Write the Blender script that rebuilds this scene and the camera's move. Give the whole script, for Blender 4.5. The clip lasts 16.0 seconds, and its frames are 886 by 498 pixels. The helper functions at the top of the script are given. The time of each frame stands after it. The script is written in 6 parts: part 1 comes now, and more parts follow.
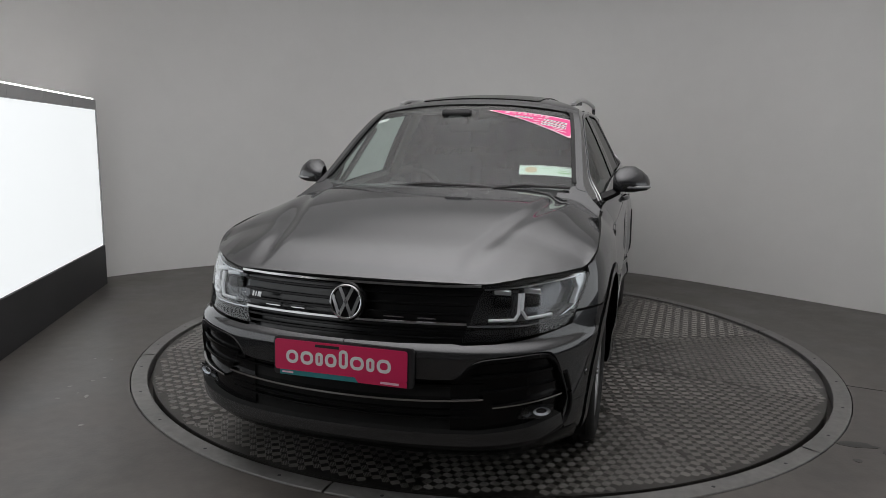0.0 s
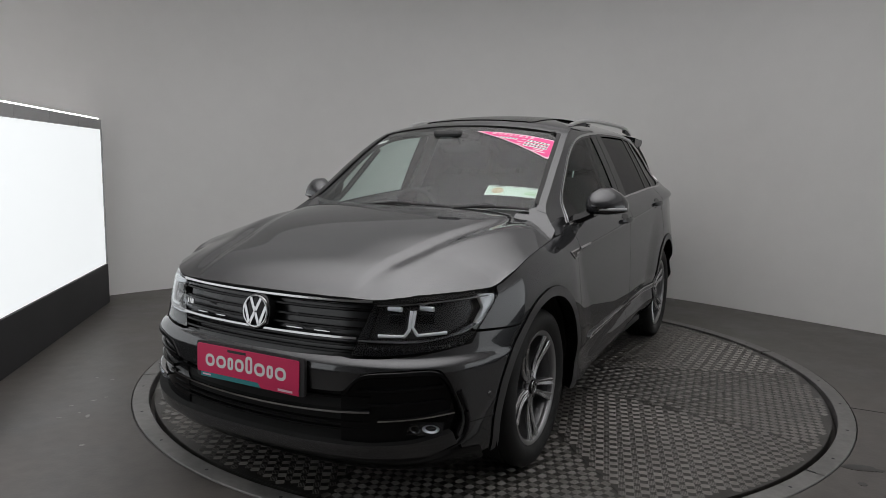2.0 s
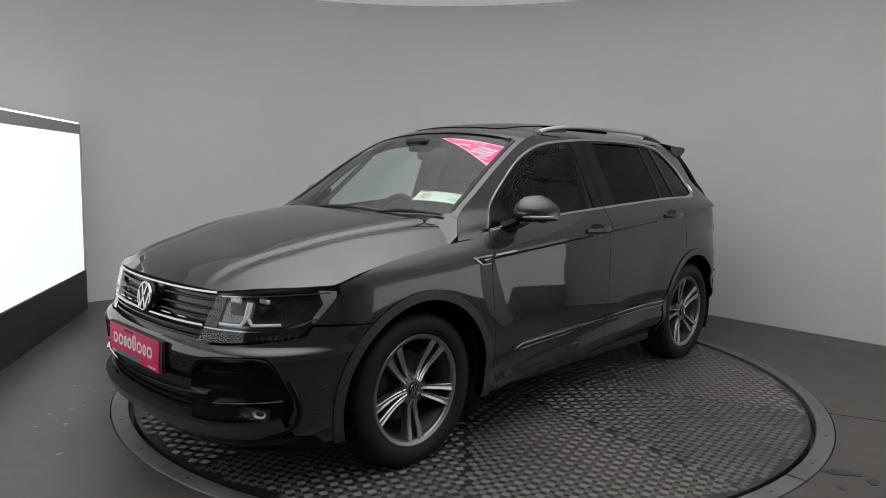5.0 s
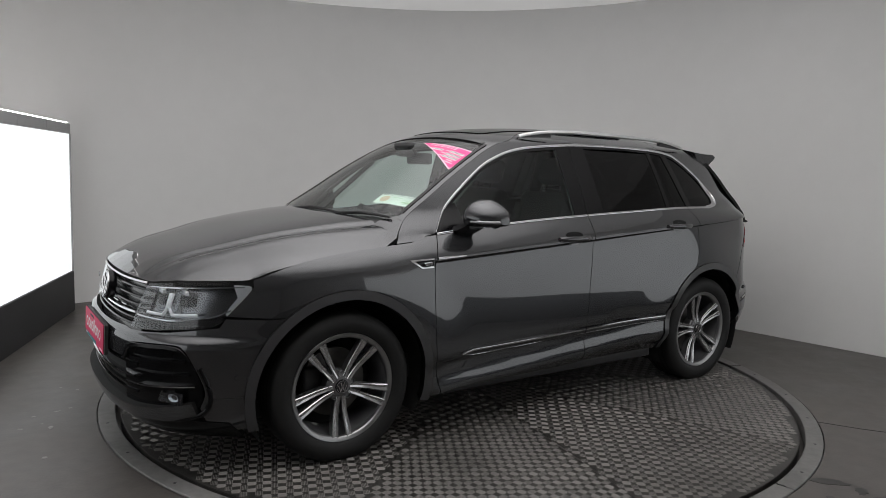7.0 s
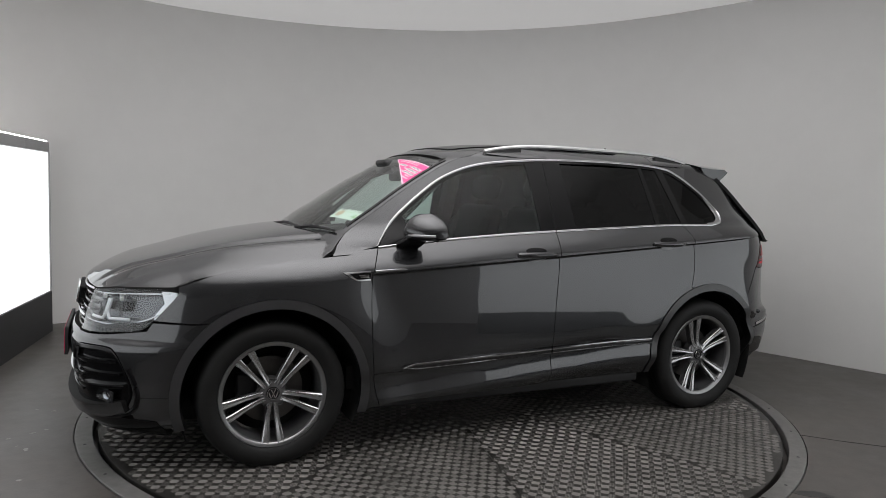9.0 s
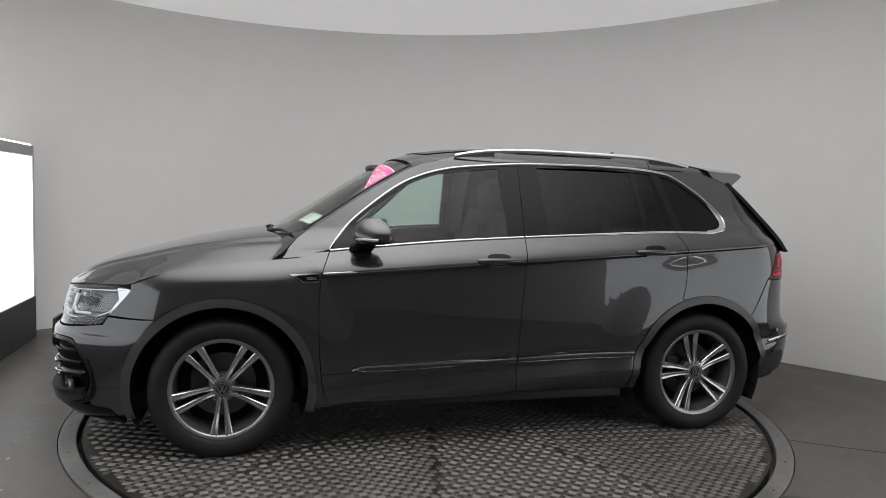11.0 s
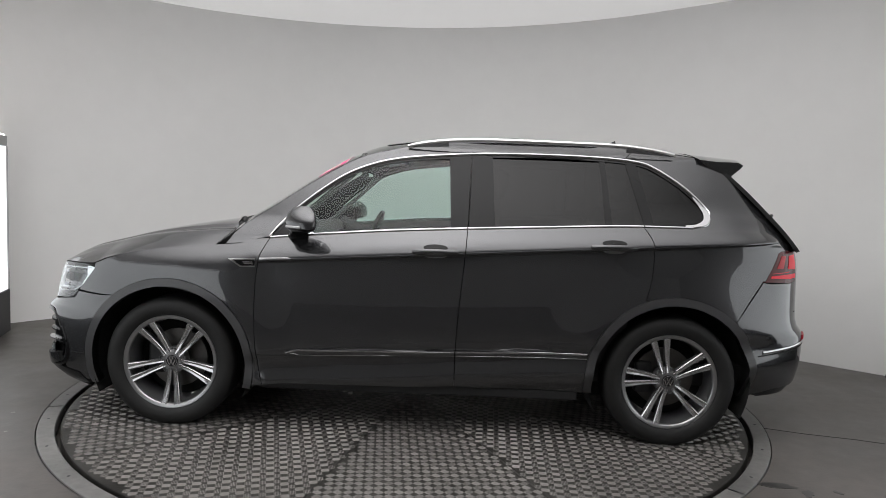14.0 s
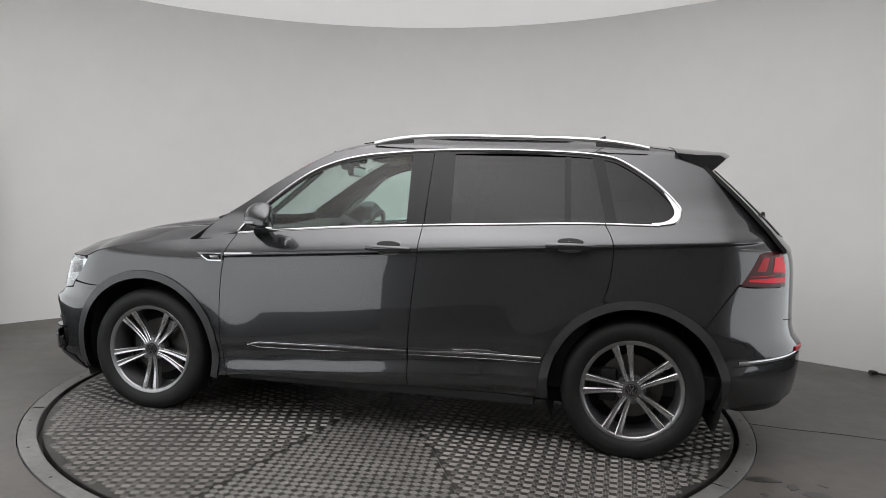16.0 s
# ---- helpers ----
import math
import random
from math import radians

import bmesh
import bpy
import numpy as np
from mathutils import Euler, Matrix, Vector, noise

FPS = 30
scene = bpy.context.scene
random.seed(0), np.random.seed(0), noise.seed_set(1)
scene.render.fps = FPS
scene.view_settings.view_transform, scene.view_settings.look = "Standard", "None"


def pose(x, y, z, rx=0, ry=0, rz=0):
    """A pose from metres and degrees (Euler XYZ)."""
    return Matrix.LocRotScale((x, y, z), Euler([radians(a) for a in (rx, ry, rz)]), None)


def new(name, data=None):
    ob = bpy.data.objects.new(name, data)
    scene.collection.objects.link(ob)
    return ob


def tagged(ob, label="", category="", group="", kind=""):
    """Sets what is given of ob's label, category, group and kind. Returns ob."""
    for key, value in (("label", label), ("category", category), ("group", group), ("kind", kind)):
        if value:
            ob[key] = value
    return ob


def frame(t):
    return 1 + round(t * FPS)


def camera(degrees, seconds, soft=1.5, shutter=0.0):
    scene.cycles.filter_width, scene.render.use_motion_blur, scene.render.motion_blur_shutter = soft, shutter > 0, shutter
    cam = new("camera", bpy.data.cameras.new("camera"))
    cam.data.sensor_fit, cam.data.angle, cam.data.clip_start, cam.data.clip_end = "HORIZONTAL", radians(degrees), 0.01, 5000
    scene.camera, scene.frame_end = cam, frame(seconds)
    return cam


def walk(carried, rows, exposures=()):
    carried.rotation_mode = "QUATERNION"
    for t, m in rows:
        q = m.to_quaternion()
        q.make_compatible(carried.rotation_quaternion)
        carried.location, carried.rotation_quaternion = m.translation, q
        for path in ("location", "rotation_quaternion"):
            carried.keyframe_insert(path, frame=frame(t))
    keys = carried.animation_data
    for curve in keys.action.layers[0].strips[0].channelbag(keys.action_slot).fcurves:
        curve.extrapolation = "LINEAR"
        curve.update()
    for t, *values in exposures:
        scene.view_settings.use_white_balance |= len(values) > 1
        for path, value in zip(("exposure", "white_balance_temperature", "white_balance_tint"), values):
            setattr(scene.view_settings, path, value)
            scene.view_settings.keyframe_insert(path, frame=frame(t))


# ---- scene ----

cam = camera(65.3, 16.0, 0.85)


def seat_camera(x, y, z, yaw, pitch, roll):
    return pose(x, y, z, 90 + pitch, 0, yaw) @ pose(0, 0, 0, 0, 0, -roll)


# seconds, place, heading, tilt, lean of the hand-held camera, which hardly leaves its spot
PATH = (
    (0.0, 0.000, -4.491, 1.331, 3.41, -8.92, -0.80),
    (0.5, -0.005, -4.499, 1.338, 3.41, -8.87, -1.13),
    (1.0, -0.002, -4.501, 1.336, 3.38, -8.51, -1.37),
    (1.5, -0.001, -4.502, 1.339, 3.47, -8.03, -1.27),
    (2.0, -0.007, -4.499, 1.341, 3.55, -7.37, -0.96),
    (2.5, -0.018, -4.501, 1.347, 3.36, -6.98, -0.59),
    (3.0, -0.027, -4.506, 1.349, 2.90, -6.77, -0.45),
    (3.5, -0.029, -4.504, 1.344, 2.53, -6.67, -0.52),
    (4.0, -0.021, -4.504, 1.340, 2.33, -6.70, -0.79),
    (6.5, -0.023, -4.495, 1.330, 1.50, -6.58, -1.92),
    (7.0, -0.033, -4.491, 1.339, 1.19, -6.35, -2.04),
    (7.5, -0.047, -4.486, 1.341, 0.86, -5.89, -2.07),
    (8.0, -0.037, -4.489, 1.348, 0.59, -5.59, -1.91),
    (8.5, -0.030, -4.491, 1.332, 0.31, -5.11, -1.83),
    (9.0, -0.027, -4.488, 1.318, -0.08, -4.68, -1.81),
    (11.5, -0.027, -4.475, 1.329, -1.27, -4.31, -1.92),
    (12.0, -0.033, -4.482, 1.316, -1.59, -4.26, -1.97),
    (12.5, -0.041, -4.485, 1.306, -1.86, -4.34, -2.01),
    (13.0, -0.044, -4.482, 1.308, -2.12, -4.58, -2.04),
    (13.5, -0.049, -4.478, 1.311, -2.51, -4.74, -2.12),
    (14.0, -0.053, -4.482, 1.309, -2.83, -4.73, -2.10),
    (14.5, -0.060, -4.488, 1.308, -3.19, -4.61, -2.05),
    (15.0, -0.050, -4.486, 1.311, -3.32, -4.63, -1.95),
    (15.5, -0.043, -4.482, 1.305, -3.52, -4.61, -1.88),
    (16.0, -0.044, -4.480, 1.284, -3.85, -4.51, -1.94),
)
TURN = ((0.0, -103.22), (0.5, -106.10), (1.0, -108.91), (1.5, -111.67), (2.0, -114.52), (2.5, -117.74), (3.0, -120.86), (3.5, -123.75), (4.0, -126.52), (6.5, -140.79), (7.0, -143.81), (7.5, -146.72), (8.0, -149.57), (8.5, -152.44), (9.0, -155.21), (11.5, -169.35), (12.0, -172.23), (12.5, -175.15), (13.0, -178.00), (13.5, -180.82), (14.0, -183.85), (14.5, -186.72), (15.0, -189.85), (15.5, -192.82), (16.0, -195.43))
EXPOSURE = ((0.0, 0.58), (2.0, 0.58), (3.0, 0.53), (4.0, 0.62), (7.0, 0.79), (9.0, 0.88), (11.5, 1.15), (14.0, 1.28), (16.0, 1.34))
walk(cam, [(r[0], seat_camera(*r[1:])) for r in PATH], EXPOSURE)
# axis of the turntable in the car's own space
AXIS = (0.074, 0.010)

# ---------------------------------------------------------------- light
world = bpy.data.worlds.new("world")
scene.world = world
world.use_nodes = True
world.node_tree.nodes["Background"].inputs[0].default_value = (0.9, 0.95, 1.0, 1)
world.node_tree.nodes["Background"].inputs[1].default_value = 0.02


# ---------------------------------------------------------------- materials
def material(name, colour, rough=0.5, metal=0.0, coat=0.0, noise_scale=0.0, noise_amount=0.0, bump=0.0, bump_scale=200.0,
             rough_var=0.0, emit=0.0, emit_colour=None, spec=0.5, coat_rough=0.04, stretch=None):
    m = bpy.data.materials.new(name)
    m.use_nodes = True
    nt = m.node_tree
    b = nt.nodes["Principled BSDF"]
    b.inputs["Base Color"].default_value = (*colour, 1)
    b.inputs["Roughness"].default_value = rough
    b.inputs["Metallic"].default_value = metal
    b.inputs["Coat Weight"].default_value = coat
    b.inputs["Coat Roughness"].default_value = coat_rough
    b.inputs["Specular IOR Level"].default_value = spec
    if emit:
        b.inputs["Emission Color"].default_value = (*(emit_colour or colour), 1)
        b.inputs["Emission Strength"].default_value = emit
    if noise_amount or bump or rough_var:
        tc = nt.nodes.new("ShaderNodeTexCoord")
        src = tc.outputs["Object"]
        if stretch:
            mp = nt.nodes.new("ShaderNodeMapping")
            mp.inputs["Scale"].default_value = stretch
            nt.links.new(src, mp.inputs["Vector"])
            src = mp.outputs["Vector"]
    if noise_amount or rough_var:
        n = nt.nodes.new("ShaderNodeTexNoise")
        n.inputs["Scale"].default_value = noise_scale
        n.inputs["Detail"].default_value = 8
        n.inputs["Roughness"].default_value = 0.62
        nt.links.new(src, n.inputs["Vector"])
        if noise_amount:
            n2 = nt.nodes.new("ShaderNodeTexNoise")
            n2.inputs["Scale"].default_value = noise_scale * 9
            n2.inputs["Detail"].default_value = 5
            nt.links.new(src, n2.inputs["Vector"])
            add = nt.nodes.new("ShaderNodeMath")
            add.operation = "MULTIPLY_ADD"
            add.inputs[1].default_value = 0.35
            nt.links.new(n2.outputs["Fac"], add.inputs[0])
            nt.links.new(n.outputs["Fac"], add.inputs[2])
            ramp = nt.nodes.new("ShaderNodeValToRGB")
            ramp.color_ramp.elements[0].position = 0.4
            ramp.color_ramp.elements[1].position = 0.95
            ramp.color_ramp.elements[0].color = (*[c * (1 - noise_amount) for c in colour], 1)
            ramp.color_ramp.elements[1].color = (*[min(1, c * (1 + noise_amount)) for c in colour], 1)
            nt.links.new(add.outputs[0], ramp.inputs[0])
            nt.links.new(ramp.outputs[0], b.inputs["Base Color"])
        if rough_var:
            rr = nt.nodes.new("ShaderNodeMapRange")
            rr.inputs[1].default_value, rr.inputs[2].default_value = 0.3, 0.7
            rr.inputs[3].default_value, rr.inputs[4].default_value = max(0, rough - rough_var), min(1, rough + rough_var)
            nt.links.new(n.outputs["Fac"], rr.inputs[0])
            nt.links.new(rr.outputs[0], b.inputs["Roughness"])
    if bump:
        nb = nt.nodes.new("ShaderNodeTexNoise")
        nb.inputs["Scale"].default_value = bump_scale
        nb.inputs["Detail"].default_value = 4
        nt.links.new(src, nb.inputs["Vector"])
        bp = nt.nodes.new("ShaderNodeBump")
        bp.inputs["Strength"].default_value = bump
        bp.inputs["Distance"].default_value = 0.002
        nt.links.new(nb.outputs["Fac"], bp.inputs["Height"])
        nt.links.new(bp.outputs[0], b.inputs["Normal"])
    return m


def glass_material(name, tint, gloss=1.0, haze=0.0):
    """Thin glazing: tinted see-through with a mirror gloss that grows towards grazing."""
    m = bpy.data.materials.new(name)
    m.use_nodes = True
    nt = m.node_tree
    nt.nodes.remove(nt.nodes["Principled BSDF"])
    out = nt.nodes["Material Output"]
    tr = nt.nodes.new("ShaderNodeBsdfTransparent")
    tr.inputs[0].default_value = (*tint, 1)
    gl = nt.nodes.new("ShaderNodeBsdfGlossy")
    gl.inputs["Roughness"].default_value = 0.01
    gl.inputs[0].default_value = (gloss, gloss, gloss, 1)
    lw = nt.nodes.new("ShaderNodeLayerWeight")
    lw.inputs[0].default_value = 0.5
    pw, fr = nt.nodes.new("ShaderNodeMath"), nt.nodes.new("ShaderNodeMath")
    pw.operation, fr.operation = "POWER", "MULTIPLY_ADD"
    pw.inputs[1].default_value, fr.inputs[1].default_value, fr.inputs[2].default_value = 5.0, 0.92, 0.05
    nt.links.new(lw.outputs["Facing"], pw.inputs[0])
    nt.links.new(pw.outputs[0], fr.inputs[0])
    mix = nt.nodes.new("ShaderNodeMixShader")
    nt.links.new(fr.outputs[0], mix.inputs[0])
    nt.links.new(tr.outputs[0], mix.inputs[1])
    nt.links.new(gl.outputs[0], mix.inputs[2])
    nt.links.new(mix.outputs[0], out.inputs[0])
    return m


def paint_material(name, colour, flake):
    """Metallic car paint: dark ground, a soft flake sheen and a clear lacquer on top."""
    m = material(name, colour, 0.5, 0.0, 1.0, spec=0.0, coat_rough=0.02)
    nt = m.node_tree
    b = nt.nodes["Principled BSDF"]
    b.inputs["Coat IOR"].default_value = 1.62
    tc = nt.nodes.new("ShaderNodeTexCoord")
    v = nt.nodes.new("ShaderNodeTexVoronoi")
    v.inputs["Scale"].default_value = 1400
    nt.links.new(tc.outputs["Object"], v.inputs["Vector"])
    gl = nt.nodes.new("ShaderNodeBsdfGlossy")
    gl.inputs["Roughness"].default_value = 0.26
    mix = nt.nodes.new("ShaderNodeMixRGB")
    mix.inputs[1].default_value = (*[c * 2.2 * (1 - flake) for c in colour], 1)
    mix.inputs[2].default_value = (*[c * 2.2 * (1 + flake) for c in colour], 1)
    nt.links.new(v.outputs["Color"], mix.inputs[0])
    nt.links.new(mix.outputs[0], gl.inputs["Color"])
    add = nt.nodes.new("ShaderNodeAddShader")
    nt.links.new(b.outputs[0], add.inputs[0])
    nt.links.new(gl.outputs[0], add.inputs[1])
    nt.links.new(add.outputs[0], nt.nodes["Material Output"].inputs[0])
    return m


WALL = material("wall_paint", (0.78, 0.775, 0.765), 0.85, noise_scale=0.7, noise_amount=0.035, bump=0.15, bump_scale=120)
CEIL = material("ceiling_paint", (0.78, 0.78, 0.77), 0.9, noise_scale=0.8, noise_amount=0.02)
FLOOR = material("painted_concrete", (0.076, 0.069, 0.063), 0.43, noise_scale=1.3, noise_amount=0.55, bump=0.25, bump_scale=60, rough_var=0.14)
TREAD = material("tread_plate_steel", (0.07, 0.067, 0.062), 0.42, 0.7, noise_scale=2.2, noise_amount=0.3, bump=0.3, bump_scale=150, rough_var=0.12)
BARS = material("tread_bar_steel", (0.20, 0.191, 0.18), 0.48, 0.6, noise_scale=3.0, noise_amount=0.3, rough_var=0.1)
RING = material("worn_ring_steel", (0.19, 0.185, 0.18), 0.5, 0.5, noise_scale=3.0, noise_amount=0.4, bump=0.3, bump_scale=40, rough_var=0.15)
PAINT = paint_material("dark_grey_metallic_paint", (0.0165, 0.0168, 0.0178), 0.3)
REARGLASS = material("black_tinted_glass", (0.010, 0.010, 0.011), 0.03, spec=0.9)
BLACK = material("gloss_black_plastic", (0.006, 0.006, 0.0065), 0.16, spec=0.2)
SATIN = material("satin_black_plastic", (0.018, 0.018, 0.019), 0.5, bump=0.2, bump_scale=900)
# near-black standing in for shade in gaps, grooves and wheel wells; underbody too
DARK = material("underbody_and_gap_shade", (0.008, 0.008, 0.008), 0.9, noise_scale=8, noise_amount=0.3)
CHROME = material("chrome", (0.55, 0.55, 0.56), 0.13, 1.0)
ALU = material("brushed_aluminium", (0.72, 0.72, 0.72), 0.33, 1.0, noise_scale=30, noise_amount=0.06)
RUBBER = material("tyre_rubber", (0.012, 0.012, 0.012), 0.6, spec=0.35, noise_scale=20, noise_amount=0.25, bump=0.3, bump_scale=300)
ALLOY = material("machined_alloy", (0.55, 0.55, 0.56), 0.27, 0.95, noise_scale=14, noise_amount=0.06)
ALLOYGREY = material("grey_alloy_paint", (0.17, 0.17, 0.175), 0.38, 0.6, 0.5)
RIMLIP = material("dulled_rim_alloy", (0.34, 0.34, 0.345), 0.32, 0.9, noise_scale=14, noise_amount=0.06)
STEEL = material("brake_disc_steel", (0.13, 0.125, 0.12), 0.4, 0.9, noise_scale=10, noise_amount=0.25)
FABRIC = material("charcoal_seat_fabric", (0.03, 0.03, 0.032), 0.9, noise_scale=40, noise_amount=0.3, bump=0.4, bump_scale=700)
TRIMGREY = material("grey_interior_lining", (0.08, 0.08, 0.078), 0.85, noise_scale=20, noise_amount=0.08)
CABIN = material("soft_black_dashboard", (0.018, 0.018, 0.019), 0.6, bump=0.3, bump_scale=800)
GLASS = glass_material("windscreen_glass", (0.86, 0.92, 0.90))
SIDEGLASS = glass_material("green_side_glass", (0.72, 0.86, 0.81), 0.55)
PRIVACY = glass_material("privacy_glass", (0.03, 0.03, 0.032), 0.5)
LENS = glass_material("lamp_lens", (0.9, 0.92, 0.94))
LAMPIN = material("lamp_reflector", (0.78, 0.79, 0.8), 0.36, 1.0)
LAMPHOUSE = material("dark_chrome_lamp_shell", (0.13, 0.13, 0.135), 0.2, 1.0)
LAMPDARK = material("lamp_inner_black", (0.02, 0.02, 0.022), 0.2)
LEDWHITE = material("daylight_bar_diffuser", (0.85, 0.86, 0.87), 0.25)
RED = material("red_lamp_lens", (0.42, 0.004, 0.012), 0.3, spec=0.25)
REDGLOW = material("red_lamp_bar", (0.85, 0.02, 0.04), 0.35, spec=0.2)
PINK = material("pink_plate_vinyl", (0.66, 0.022, 0.11), 0.4)
PINKS = material("pink_sticker_vinyl", (0.78, 0.05, 0.25), 0.45)
WHITE = material("white_print", (0.8, 0.8, 0.8), 0.45)
PALEPINK = material("pale_pink_print", (0.85, 0.6, 0.68), 0.45)
TEAL = material("teal_print", (0.03, 0.24, 0.26), 0.45)
INK = material("black_ink", (0.02, 0.02, 0.02), 0.5)
PAPER = material("pale_paper", (0.62, 0.72, 0.64), 0.7, noise_scale=30, noise_amount=0.06)
PAPERGREEN = material("green_paper_print", (0.3, 0.5, 0.25), 0.7)
PAPERTAN = material("tan_paper_seal", (0.55, 0.45, 0.3), 0.7)
BOXLIT = material("lit_diffuser_fabric", (0.45, 0.46, 0.47), 0.7, emit=0.52, emit_colour=(0.95, 0.985, 1.0))
BOXGREY = material("grey_painted_frame", (0.33, 0.33, 0.33), 0.5, noise_scale=5, noise_amount=0.06)
BOXBLACK = material("black_skirting_board", (0.02, 0.02, 0.022), 0.6, noise_scale=3, noise_amount=0.25)
STRIP = material("led_strip", (0.9, 0.9, 0.9), 0.5, emit=4.0, emit_colour=(1, 0.97, 0.95))


# ---------------------------------------------------------------- mesh helpers
def part(name, bm, mat, parent=None, label="", smooth=False):
    bmesh.ops.recalc_face_normals(bm, faces=bm.faces)
    me = bpy.data.meshes.new(name)
    bm.to_mesh(me)
    bm.free()
    me.materials.append(mat)
    if smooth:
        me.polygons.foreach_set("use_smooth", [True] * len(me.polygons))
        me.set_sharp_from_angle(angle=radians(smooth if smooth > 1 else 35))
    ob = new(name, me)
    ob.parent = parent
    if label:
        ob["label"] = label
    return ob


def thing(name, label, category, **more):
    return tagged(new(name), label, category, **more)


def add_box(bm, lo, hi, m=None, bevel=0.0):
    geo = bmesh.ops.create_cube(bm, size=1)
    vs = geo["verts"]
    c = [(a + b) / 2 for a, b in zip(lo, hi)]
    s = [abs(b - a) for a, b in zip(lo, hi)]
    bmesh.ops.transform(bm, matrix=Matrix.Translation(c) @ Matrix.Diagonal((*s, 1)), verts=vs)
    if bevel:
        es = list({e for v in vs for e in v.link_edges})
        r = bmesh.ops.bevel(bm, geom=es, offset=bevel, segments=3, affect="EDGES", profile=0.5)
        vs = list({v for f in r["faces"] for v in f.verts} | {v for v in vs if v.is_valid})
    if m is not None:
        bmesh.ops.transform(bm, matrix=m, verts=[v for v in vs if v.is_valid])
    return bm


def box(lo, hi, m=None, bevel=0.0):
    return add_box(bmesh.new(), lo, hi, m, bevel)


def lathe(profile, n=64, axis="Y", m=None, bm=None):
    """Turns a profile of (radius, offset) about an axis."""
    bm = bm or bmesh.new()
    rings = []
    for r, o in profile:
        ring = []
        for k in range(n):
            a = 2 * math.pi * k / n
            p = Vector((r * math.cos(a), o, r * math.sin(a))) if axis == "Y" else Vector((r * math.cos(a), r * math.sin(a), o))
            ring.append(bm.verts.new(m @ p if m is not None else p))
        rings.append(ring)
    for a, b in zip(rings, rings[1:]):
        for k in range(n):
            bm.faces.new((a[k], a[(k + 1) % n], b[(k + 1) % n], b[k]))
    return bm


def sweep(points, radius, sides=8, closed=False, flat=1.0, bm=None):
    """A bar of round (or flattened) section along points."""
    bm = bm or bmesh.new()
    pts = [Vector(p) for p in points]
    n = len(pts)
    rings = []
    for i, p in enumerate(pts):
        a, b = (pts[(i - 1) % n], pts[(i + 1) % n]) if closed else (pts[max(0, i - 1)], pts[min(n - 1, i + 1)])
        t = (b - a).normalized()
        up = Vector((0, 0, 1)) if abs(t.z) < 0.95 else Vector((1, 0, 0))
        s = t.cross(up).normalized()
        u = s.cross(t).normalized()
        rings.append([bm.verts.new(p + radius * (math.cos(2 * math.pi * k / sides) * s * flat + math.sin(2 * math.pi * k / sides) * u)) for k in range(sides)])
    pairs = list(zip(rings, rings[1:])) + ([(rings[-1], rings[0])] if closed else [])
    for a, b in pairs:
        for k in range(sides):
            bm.faces.new((a[k], a[(k + 1) % sides], b[(k + 1) % sides], b[k]))
    if not closed:
        bm.faces.new(rings[0])
        bm.faces.new(rings[-1][::-1])
    return bm


def smooth_curve(xs, ys):
    """Monotone cubic through a few knots."""
    xs, ys = np.array(xs, float), np.array(ys, float)
    if xs[0] > xs[-1]:
        xs, ys = xs[::-1], ys[::-1]
    h, d = np.diff(xs), np.diff(ys) / np.diff(xs)
    m = np.zeros(len(xs))
    for i in range(1, len(xs) - 1):
        if d[i - 1] * d[i] > 0:
            w1, w2 = 2 * h[i] + h[i - 1], h[i] + 2 * h[i - 1]
            m[i] = (w1 + w2) / (w1 / d[i - 1] + w2 / d[i])
    m[0], m[-1] = d[0], d[-1]

    def f(x):
        if x <= xs[0]:
            return float(ys[0] + (x - xs[0]) * m[0])
        if x >= xs[-1]:
            return float(ys[-1] + (x - xs[-1]) * m[-1])
        i = int(np.searchsorted(xs, x) - 1)
        t = (x - xs[i]) / h[i]
        return float((1 + 2 * t) * (1 - t) ** 2 * ys[i] + t * (1 - t) ** 2 * h[i] * m[i] + t * t * (3 - 2 * t) * ys[i + 1] + t * t * (t - 1) * h[i] * m[i + 1])
    return f


def smoothstep(a, b, x):
    t = min(1.0, max(0.0, (x - a) / (b - a)))
    return t * t * (3 - 2 * t)


def inset_polygon(poly, d):
    """Moves each side of a closed outline inwards by d."""
    area = sum(a[0] * b[1] - b[0] * a[1] for a, b in zip(poly, poly[1:] + poly[:1]))
    s = 1 if area > 0 else -1
    out = []
    n = len(poly)
    for i in range(n):
        p, q, r = (Vector(poly[(i + k) % n]) for k in (-1, 0, 1))
        e1, e2 = (q - p), (r - q)
        if e1.length < 1e-7 or e2.length < 1e-7:
            out.append(tuple(q))
            continue
        n1, n2 = Vector((-e1.y, e1.x)).normalized() * s, Vector((-e2.y, e2.x)).normalized() * s
        b = (n1 + n2)
        if b.length < 0.2:
            out.append(tuple(q + n1 * d))
            continue
        b.normalize()
        out.append(tuple(q + b * (d / max(0.35, b.dot(n1)))))
    return out


